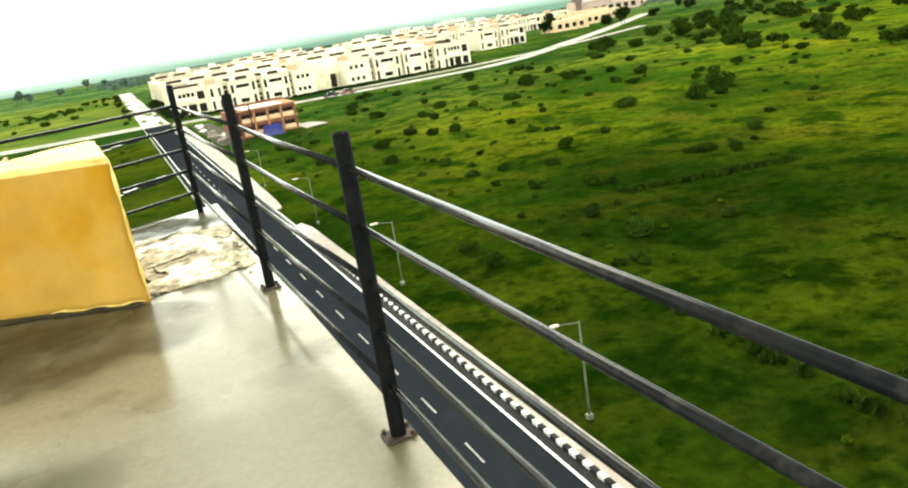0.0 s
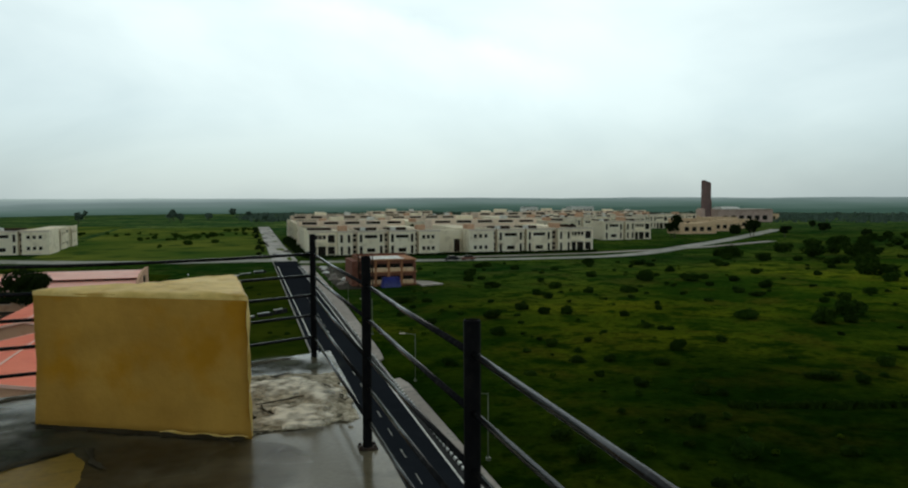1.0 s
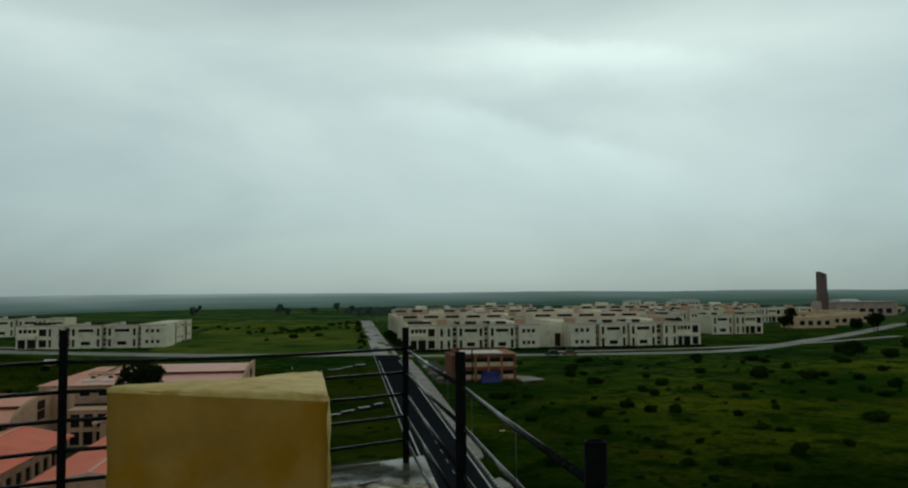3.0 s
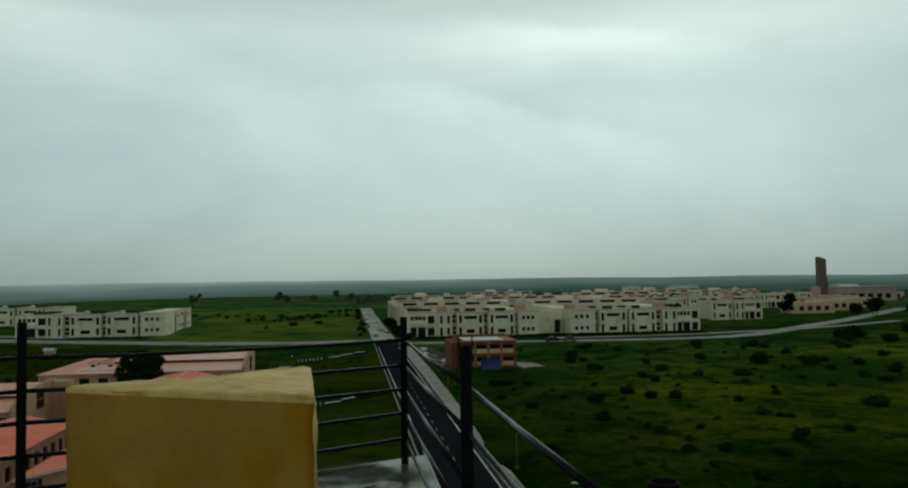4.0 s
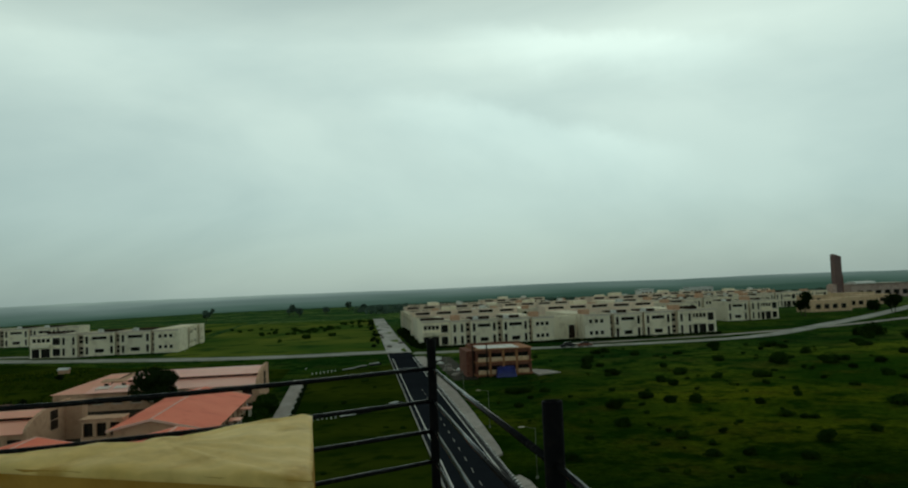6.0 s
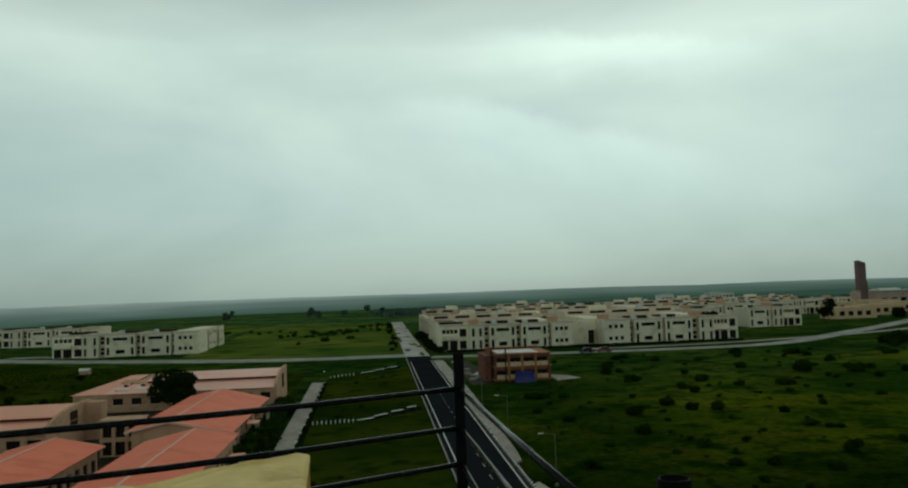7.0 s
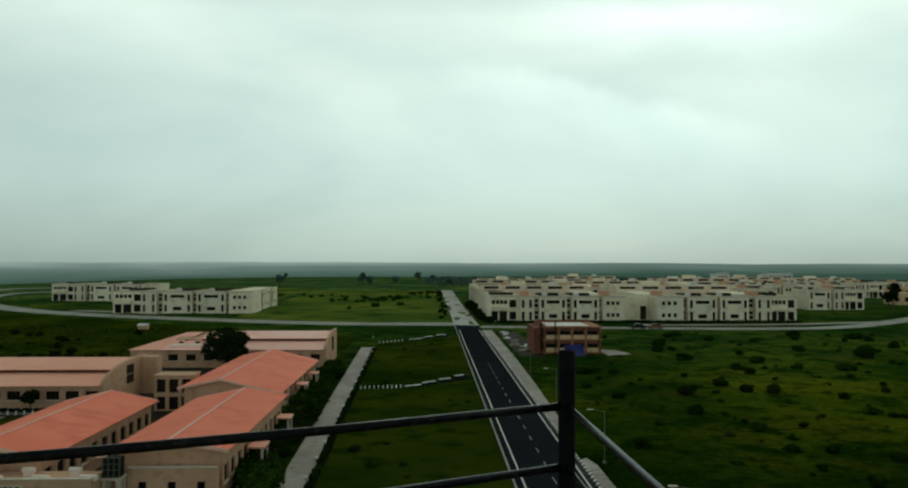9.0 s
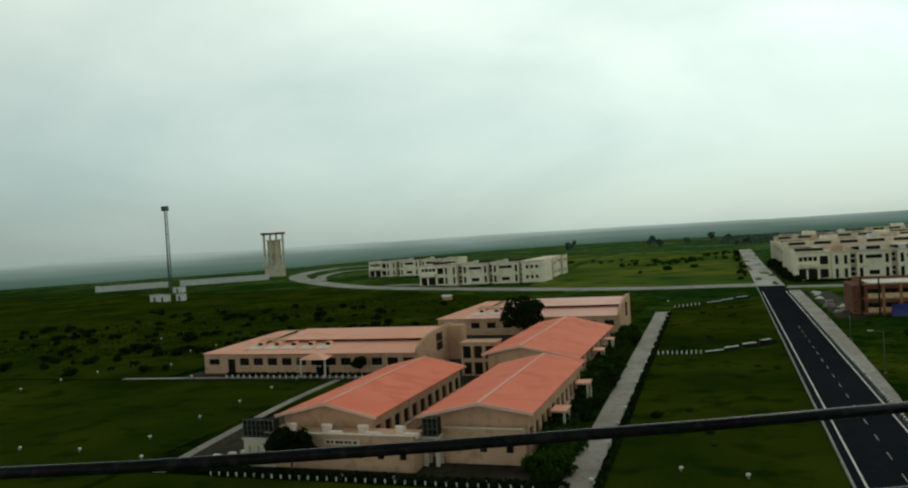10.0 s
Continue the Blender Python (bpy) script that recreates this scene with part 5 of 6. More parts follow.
def link_block(x, y, w, d, h, label):
    """A narrow two-tier link between hall and block: pale columns and beams before dark glazing."""
    t = thing("link_block", pose(x, y, 0), label, "building", "link blocks")
    bm = bmesh.new()
    bay = w / 3
    ops = [(bay * i + 0.2, bay * (i + 1) - 0.2, 0.1 + h * 0.5 * k, h * 0.5 * (k + 1) - 0.35) for i in range(3) for k in range(2)]
    facade(bm, pose(0, 0, 0), w, -0.05, h, ops, 0.45)
    box(bm, 0, w, 0.75, d, -0.05, h - 0.1)
    part("wall", bm, M_cream, t)
    for o in ops:
        window(t, pose(o[0], 0.4, o[2]), o[1] - o[0], o[3] - o[2], 1)
    part("roof", boxes((-0.15, w + 0.15, -0.2, d, h + 0.003, h + 0.16)), M_cream, t)
    part("balustrade", boxes((0.0, w, -0.14, -0.004, h * 0.5 - 0.35, h * 0.5 + 0.1)), M_cream, t)


link_block(-32.8, 98.2, 4.5, 3.0, 4.1, "pale two-tier link with dark openings between hall and block")
for y, w in ((70.0, 2.4), (82.0, 2.2), (103.0, 2.4), (112.5, 2.2)):
    t = thing("canopy", pose(-15.5 if y < 90 else -17.2, y, 0), "small salmon canopy over a side door of the block", "canopy", "door canopies")
    bm = bmesh.new()
    extrude_x(bm, [(0, 2.2), (w, 2.2), (w, 2.34), (0, 2.34)], 0.28, 1.7)
    part("roof", bm, M_roof_pale, t)
    for b in (0.1, w - 0.3):
        part("post", boxes((1.4, 1.58, b, b + 0.18, -0.05, 2.2)), M_cream_light, t)


# ---- white two-storey blocks ----
STOREY = 3.55


def unit_openings(kind, w):
    """Openings of one bay of the white facade, two storeys."""
    out = []
    for k in range(2):
        z = STOREY * k
        if kind == "main":
            out += [(0.6, 1.45, z + 0.5, z + 2.9), (w - 1.45, w - 0.6, z + 0.5, z + 2.9)]
            if k:
                out.append((w * 0.26, w * 0.74, z + 1.75, z + 2.7))
            else:
                out.append((w * 0.35, w * 0.65, 1.0, 2.2))
        elif kind == "small":
            out += [(w * f - 0.5, w * f + 0.5, z + 1.4, z + 2.5) for f in (0.24, 0.46, 0.68)]
        elif kind == "slits":
            out += [(0.7, 1.5, z + 0.5, z + 2.9), (w - 1.5, w - 0.7, z + 0.5, z + 2.9)]
        elif kind == "gap":
            out += [(0.2, w - 0.2, z + 0.7, z + 1.7), (0.2, w - 0.2, z + 2.1, z + 3.0)]
        elif kind == "porch" and k == 1:
            out += [(w * f, w * (f + 0.115), z + 1.5, z + 2.7) for f in (0.07, 0.21, 0.35, 0.49)] + [(w * 0.68, w * 0.92, z + 0.5, z + 2.8)]
        elif kind == "porch":
            out += [(0.5, w * 0.28, 0.05, 2.9), (w * 0.33, w * 0.6, 0.05, 2.9), (w * 0.68, w * 0.92, 0.4, 2.8)]
    return out


def white_block(name, m, units, label, height=7.6, depth=14.0, back=True, group="white blocks", heads=True):
    """A white block: bays (kind, x, width, set back) along its front, deep wings behind and a taller rear wing."""
    t = thing(name, m, label, "building", group)
    lo, hi = min(u[1] for u in units), max(u[1] + u[2] for u in units)
    for kind, x, w, s in units:
        bm = bmesh.new()
        ops = unit_openings(kind, w)
        facade(bm, pose(x, s, 0), w, -0.05, height, ops, 0.35)
        box(bm, x + 0.02, x + w - 0.02, s + 0.4, s + depth - 0.02, -0.04, height - 0.55)
        box(bm, x, x + 0.25, s + 0.001, s + depth, -0.05, height)
        box(bm, x + w - 0.25, x + w, s + 0.001, s + depth, -0.05, height)
        box(bm, x + 0.25, x + w - 0.25, s + depth - 0.25, s + depth, -0.05, height)
        bay = part("bay", bm, M_recess_shade if kind == "gap" else M_white_wall, t)
        for o in ops:
            window(bay, pose(o[0] + x, s + 0.2, o[2]), o[1] - o[0], o[3] - o[2], 2 if o[1] - o[0] > 2 else 0)
        part("roof", boxes((x + 0.25, x + w - 0.25, s + 0.3, s + depth - 0.26, height - 0.55, height - 0.5)), M_roof_flat, t)
        part("coping", boxes((x - 0.12, x + w + 0.12, s - 0.15, s - 0.003, height - 0.5, height + 0.06)), M_cream_light, bay)
        if kind == "porch":
            part("balcony", boxes((x + 0.2, x + w * 0.62, s - 1.1, s - 0.004, STOREY - 0.25, STOREY + 0.85)), M_white_wall, bay)
        if kind in ("small", "slits") and heads:
            part("stair_head", boxes((x + 1, x + 3.6, s + 7, s + 11, height - 0.5, height + 1.3)), M_cream, t, "pinkish rooftop stair head")
        elif kind == "main":
            part("roof_tank", soft_box(x + 2, x + 3.6, s + 8, s + 9.6, height - 0.5, height + 0.7, 0.2, 2), M_white, t, "white rooftop tank")
        if kind in ("main", "porch"):
            part("rear_parapet", boxes((x + 0.6, x + w - 0.4, s + depth - 1.2, s + depth - 0.3, height - 0.5, height + 0.42)), M_frame, t, "dark rear parapet")
    if back:
        y0 = depth + 6
        for a, b, z in ((lo + 0.5, lo + 8, height - 0.3), (hi - 8, hi - 0.5, height - 0.5)):
            part("side_wing", boxes((a, b, y0 - 6, y0 + 32, -0.05, z)), M_white_wall, t)
        rear_h = height + 1.6
        n = 5
        w = (hi - lo - 1) / n
        bm = bmesh.new()
        ops = [(w * i + 1.2, w * (i + 1) - 1.4, height + 0.25, height + 1.15) for i in range(n)]
        facade(bm, pose(lo + 0.5, y0 + 32, 0), hi - lo - 1, -0.05, rear_h, ops, 0.35)
        box(bm, lo + 0.5, hi - 0.5, y0 + 32.4, y0 + 44, -0.05, rear_h - 0.3)
        rear = part("rear_wing", bm, M_rear, t)
        for o in ops:
            window(rear, pose(lo + 0.5 + o[0], y0 + 32.2, o[2]), o[1] - o[0], o[3] - o[2], 3)
        part("stair_head", boxes((lo + 12, lo + 17, y0 + 34, y0 + 40, rear_h - 0.3, rear_h + 1.3)), M_white_wall, t)
        part("water_tank", soft_box(hi - 14, hi - 11.5, y0 + 35, y0 + 37.5, rear_h - 0.3, rear_h + 1.2, 0.2, 2), M_white, t, "white rooftop water tank")
    return t


HALF = [("porch", 0.0, 8.6, 2.6), ("slits", 8.6, 4.4, 0.0), ("gap", 13.0, 1.6, 1.4), ("main", 14.6, 8.2, 0.4), ("gap", 22.8, 1.4, 1.6), ("main", 24.2, 8.2, 0.0), ("gap", 32.4, 1.0, 1.2), ("small", 33.4, 6.6, -0.4)]
HALF_M = [("small", 0.0, 7.6, -0.4), ("gap", 7.6, 1.4, 1.6), ("main", 9.0, 8.4, 0.0), ("gap", 17.4, 1.0, 1.6), ("main", 18.4, 8.2, 0.2), ("gap", 26.6, 2.0, 1.6), ("slits", 28.6, 4.6, 0.0), ("porch", 33.2, 8.0, 2.0)]
white_a = white_block("academic_block", pose(18, 234, 0), HALF, "cream-white two-storey block with dark slit windows by the road")
white_b = white_block("academic_block", pose(67.4, 233, 0), [(k, x * 1.045, w * 1.045, o) for k, x, w, o in HALF_M], "cream-white two-storey block with its porch at the far corner")
white_c = white_block("academic_block", pose(-108.5, 271, 0), [(k, x * 1.2, w * 1.2, o) for k, x, w, o in HALF], "cream-white two-storey block across the cross road", back=False, heads=False)
for x, y, turn, tall, src in ((20, 318, 0, 1.0, white_a), (68, 324, 0, 0.93, white_b), (118, 331, 3, 1.06, white_a), (24, 404, -3, 0.86, white_b), (76, 414, 4, 0.98, white_a), (126, 410, -5, 0.85, white_b), (178, 408, 6, 0.95, white_a), (232, 424, 9, 0.85, white_b)):
    tagged(copy_thing(src, pose(x, y, 0, 0, 0, turn) @ Matrix.Diagonal((1, 1, tall, 1))), "cream-white two-storey block in the rows behind", "building")
tagged(copy_thing(white_c, pose(-168, 352, 0)), "cream-white two-storey block farther along the bend", "building")


def link_wall():
    """The recessed blank wing between the two front blocks, with a dark gateway."""
    t = thing("link_block", pose(58.2, 241, 0), "recessed cream wing with a dark gateway between white blocks", "building")
    bm = bmesh.new()
    facade(bm, pose(0, 0, 0), 9, -0.05, 7.2, [(6.4, 8.6, 0.0, 4.2)], 1.5)
    box(bm, 0, 9, 1.6, 9, -0.05, 6.9)
    part("wall", bm, M_white_wall, t)
    part("door", boxes((6.4, 8.6, 1.45, 1.55, 0.0, 4.2)), M_frame, t, "dark gateway door")


link_wall()


def side_terrace(x, y, count, turn, label):
    """A stepped row of cream bays facing the road, seen end-on."""
    t = thing("terrace_row", pose(x, y, 0, 0, 0, turn), label, "building", "terrace rows")
    for i in range(count):
        w, s = 9.0, 0.8 * (i % 2)
        bm = bmesh.new()
        ops = unit_openings("main" if i % 2 else "small", w)
        facade(bm, pose(i * w, s, 0), w, -0.05, 7.6, ops, 0.35)
        box(bm, i * w, i * w + w, s + 0.4, 9, -0.05, 7.3)
        bay = part("bay", bm, M_white_wall, t)
        for o in ops:
            window(bay, pose(i * w + o[0], s + 0.2, o[2]), o[1] - o[0], o[3] - o[2], 0)


side_terrace(18.4, 370, 13, -90, "stepped cream row facing the unfinished road")
side_terrace(-62, 276, 5, 90, "stepped cream end wing of the block across the lawn")

PAIR = [("main", 0.0, 8.4, 0.0), ("slits", 9.4, 4.4, 0.0), ("porch", 13.8, 8.0, 1.6)]
white_d = white_block("academic_block", pose(141, 289, 0), PAIR, "smaller cream-white block with slit windows and porch", back=False)
for x, y in ((112, 300), (172, 350), (150, 372), (205, 384)):
    tagged(copy_thing(white_d, pose(x, y, 0)), "smaller cream-white block in the far rows", "building")


SHEDS = (333.0, 281.0)


def brick_tower():
    """The tall brick tower with a slanting top, at the campus centre."""
    t = thing("brick_tower", pose(289.6, 446, 0), "tall red-brown brick tower with a slanted top", "tower")
    bm = boxes((-2.2, 2.2, -2.2, 2.2, -0.05, 27.7))
    for v in bm.verts:
        if v.co.z > 10 and v.co.x > 0:
            v.co.z -= 1.6
    part("shaft", bm, M_tower, t)
    part("rib", boxes((2.203, 3.1, -1.6, 1.6, -0.05, 15)), M_brick, t)
    part("plinth", boxes((-4.6, -2.203, -2.6, 2.6, -0.05, 9.5)), M_hall, t, "lower pinkish shoulder of the tower")
    h = thing("campus_hall", pose(300, 448, 0), "low orange-brown hall with a white roof beside the tower", "building")
    bm = bmesh.new()
    ops = [(4 + 6 * i, 8 + 6 * i, 1.5, 4.6) for i in range(6)]
    facade(bm, pose(0, 0, 0), 42, -0.05, 8.4, ops, 0.6)
    box(bm, 0, 42, 0.7, 26, -0.05, 8.2)
    part("wall", bm, M_hall, h)
    for o in ops:
        window(h, pose(o[0], 0.4, o[2]), 4.0, 3.1, 3)
    part("roof", boxes((2, 40, -1.2, 22, 8.42, 8.8)), M_roof_flat, h, "flat pale roof")
    bm = bmesh.new()
    extrude_x(bm, [(-1.0, 8.85), *((5 - 6 * math.cos(math.pi * i / 10), 8.9 + 1.5 * math.sin(math.pi * i / 10)) for i in range(1, 10)), (11.0, 8.85)][::-1], 3, 16)
    part("vault", bm, M_white, h, "low white vaulted roof light")
    for x, y in ((262, 440), (345, 470), (275, 478), (196, 322), (222, 342), (250, 366), (232, 392), (268, 408)):
        g = thing("campus_block", pose(x, y, 0), "low tan plastered campus block", "building", "campus blocks")
        bm = bmesh.new()
        ops = [(2 + 4 * i, 4.4 + 4 * i, 1.2, 3.2) for i in range(4)]
        facade(bm, pose(0, 0, 0), 19, -0.05, 5, ops, 0.4)
        box(bm, 0, 19, 0.5, 12, -0.05, 4.8)
        part("wall", bm, M_tan, g)
        for o in ops:
            window(g, pose(o[0], 0.25, o[2]), 2.4, 2.0, 1)
    for x, y, w in ((SHEDS[0], 760, 25), (SHEDS[1], 760, 14)):
        g = thing("long_shed", pose(x, y, 0), "pale flat-roofed building far beyond the white blocks", "building", "far sheds")
        bm = bmesh.new()
        ops = [(1.5 + 3.8 * i, 3.9 + 3.8 * i, 2.0, 3.8) for i in range(int((w - 2) / 3.8))]
        facade(bm, pose(0, 0, 0), w, -0.05, 6.4, ops, 0.4)
        box(bm, 0, w, 0.5, 16, -0.05, 6.2)
        part("wall", bm, M_white, g)
        for o in ops:
            window(g, pose(o[0], 0.25, o[2]), 2.4, 1.8, 1)
        part("roof", boxes((-0.5, w + 0.5, -0.5, 16.5, 6.403, 6.7)), M_grey, g)


brick_tower()


def site_building():
    """The unfinished orange building by the junction: columns, floor slabs, dark openings, a blue tarpaulin before it."""
    t = thing("site_building", pose(22.0, 153.5, 0), "unfinished two-storey orange building with dark openings", "building")
    w, d = 11.0, 12.0
    bm = bmesh.new()
    ops = []
    for k in range(2):
        for i in range(4):
            ops.append((0.45 + 2.65 * i, 2.55 + 2.65 * i, 0.95 + 2.45 * k, 2.05 + 2.45 * k))
    facade(bm, pose(0, 0, 0), w, -0.05, 5.0, ops, 0.6)
    facade(bm, pose(w, 0, 0, 0, 0, 90), d, -0.05, 5.0, [(1 + 3.6 * i, 3 + 3.6 * i, 0.75 + 2.45 * k, 1.95 + 2.45 * k) for i in range(3) for k in range(2)], 0.6)
    box(bm, 0.0, w - 0.7, 0.7, d, -0.05, 4.9)
    part("wall", bm, M_brick, t)
    for o in ops:
        window(t, pose(o[0], 0.45, o[2]), o[1] - o[0], o[3] - o[2], 1)
    for k in range(3):
        part("floor_slab", boxes((-0.3, w + 0.3, -0.35, d, 0.24 + 2.45 * k, 0.44 + 2.45 * k)), M_orange, t)
    for o in ops:
        part("spandrel", boxes((o[0] - 0.12, o[1] + 0.12, -0.12, -0.004, o[2] - 0.50, o[2] + 0.30)), M_tan, t, "tan panel under the opening")
    for i in range(5):
        x = 2.65 * i
        part("column", boxes((x, x + 0.4, -0.3, -0.004, -0.05, 5.1)), M_orange if 0 < i < 4 else M_brick, t)
    part("roof", boxes((0.8, 8.8, 0.6, 8.5, 5.36, 5.44)), M_white, t, "pale wet roof screed")
    part("parapet", boxes((-0.3, w + 0.3, d - 0.3, d, 5.35, 5.75), (-0.3, 0.0, 0, d - 0.31, 5.35, 5.75)), M_brick, t)
    part("side_wall", boxes((-1.7, -0.31, 1.2, d, -0.05, 5.0)), M_brick, t, "bare red brick side part")
    for x in (-0.8, 2.0):
        part("scaffold_pole", boxes((x, x + 0.22, -0.75, -0.53, -0.05, 6.4)), M_frame, t)
    c = thing("blue_tarpaulin", pose(25.6, 150.4, 0), "bright blue tarpaulin draped over stacked material", "tarpaulin")
    bm = bmesh.new()
    n = 12
    grid = []
    for i in range(n + 1):
        row = []
        for k in range(n + 1):
            u, v = i / n, k / n
            e = min(u, 1 - u, v, 1 - v) * 12
            z = min(1.0, e) * (1.9 + 0.25 * noise.noise((u * 4, v * 4, 2))) + 0.02
            row.append(bm.verts.new((3.9 * u, 2.0 * v, z)))
        grid.append(row)
    for a, b in zip(grid, grid[1:]):
        for k in range(n):
            bm.faces.new((a[k], b[k], b[k + 1], a[k + 1])).smooth = True
    part("sheet", bm, M_tarp, c)
    flat_sheet("rubble_apron", [(33.6, 150), (38.5, 152), (37, 158), (33.6, 160)], 0.25, M_path, "pale heap of building rubble", "rubble", "", 0.3)
    flat_sheet("site_yard", [(17.2, 150), (22, 150), (22, 200), (17.2, 204)], 0.01, M_earth, "muddy yard beside the road", "yard", "structure", 0.06)
    rng = random.Random(8)
    for i in range(9):
        x, y = rng.uniform(17.8, 20.5), rng.uniform(158, 200)
        bm = bmesh.new()
        bmesh.ops.create_icosphere(bm, subdivisions=2, radius=rng.uniform(0.6, 1.2))
        for v in bm.verts:
            v.co *= 1 + 0.3 * noise.noise(v.co * 2 + Vector((i, 0, 0)))
            v.co.z = max(-0.02, v.co.z * 0.6)
        ob = tagged(part("sand_mound", bm, M_path if i % 2 else M_white), "pale mound of sand and stone at the site", "sand mound", "sand mounds")
        ob.location = (x, y, 0.0)


site_building()

# ---- towers and walls beyond the lawns ----


def tank_tower():
    t = thing("water_tower", pose(-259.5, 414, 0, 0, 0, 32), "tall concrete water tower on columns", "water tower")
    for i in range(4):
        for k in range(2):
            x, y = -5.5 + 3.7 * i, -4 + 8 * k
            part("column", boxes((x - 0.6, x + 0.6, y - 0.6, y + 0.6, -0.05, 25.4)), M_tank, t)
    part("core", boxes((-3.6, 4.2, -2.5, 2.5, -0.05, 21.5)), M_tank, t)
    for z in (5.0, 13.5, 21.6):
        part("ring_beam", boxes((-6.2, 6.2, -4.7, 4.7, z, z + 0.7)), M_tank, t)
    part("base", boxes((-5.9, 5.9, -4.4, 4.4, -0.05, 5.0)), M_tank, t)
    part("lid", boxes((-7.2, 7.2, -5.6, 5.6, 25.4, 26.5)), M_brick, t, "dark top slab")


def mast():
    t = thing("radio_mast", pose(-243, 299, 0), "slim grey lattice radio mast", "mast")
    legs = [Vector((0.9 * math.cos(a), 0.9 * math.sin(a), 0)) for a in (0.5, 2.6, 4.7)]
    for p in legs:
        bm = bmesh.new()
        tube(bm, p - Vector((0, 0, 0.05)), p * 0.75 + Vector((0, 0, 39)), 0.2, 0.15, 6)
        part("leg", bm, M_lamp, t)
    bm = bmesh.new()
    for k in range(24):
        for i in range(3):
            a, b = legs[i] * (1 - 0.25 * k / 24), legs[(i + 1) % 3] * (1 - 0.25 * (k + 1) / 24)
            tube(bm, a + Vector((0, 0, 1.62 * k)), b + Vector((0, 0, 1.62 * (k + 1))), 0.1, n=4)
    part("bracing", bm, M_lamp, t)
    for z in (37.5, 38.6):
        part("antenna", boxes((-1.6, 1.2, -0.9, 0.9, z, z + 1.1)), M_lamp, t)


tank_tower()
mast()


def compound_wall():
    rows = (((-309, 322), (-279, 343)), ((-276, 347), (-240, 377)))
    for (a, b) in rows:
        d = Vector(b) - Vector(a)
        t = thing("compound_wall", pose(a[0], a[1], 0, 0, 0, math.degrees(math.atan2(d.y, d.x))), "long whitewashed compound wall below the mast", "wall", "compound walls")
        n = max(4, int(d.length / 4))
        for i in range(n):
            s = d.length / n
            part("panel", boxes((i * s + 0.16, (i + 1) * s - 0.16, -0.1, 0.1, -0.05, 3.0)), M_white, t)
            part("pier", boxes((i * s - 0.15, i * s + 0.15, -0.18, 0.18, -0.05, 3.25)), M_white, t)
    for x, y, w in ((-206.5, 243, 5.0), (-201, 241, 4.2), (-194.5, 243, 3.2), (-236, 292, 6.0)):
        t = thing("hut", pose(x, y, 0) @ Matrix.Scale(0.85, 4), "small whitewashed equipment hut", "hut", "equipment huts")
        part("wall", boxes((0, w, 0, 3, -0.05, 2.8)), M_white, t)
        part("roof", boxes((-0.3, w + 0.3, -0.3, 3.3, 2.8, 3.0)), M_grey, t)
        part("door", boxes((w * 0.4, w * 0.4 + 0.9, -0.05, -0.005, 0, 2.0)), M_frame, t)
    t = thing("shed", pose(-76, 209, 0) @ Matrix.Scale(0.45, 4), "small shed with a pale sloping roof", "shed")
    part("wall", boxes((0, 5, 0, 4, -0.05, 2.2)), M_cream, t)
    bm = bmesh.new()
    extrude_x(bm, [(-0.5, 2.1), (2, 3.2), (4.5, 2.1), (4.5, 2.22), (2, 3.35), (-0.5, 2.22)][::-1], -0.5, 5.5)
    part("roof", bm, M_white, t)


compound_wall()


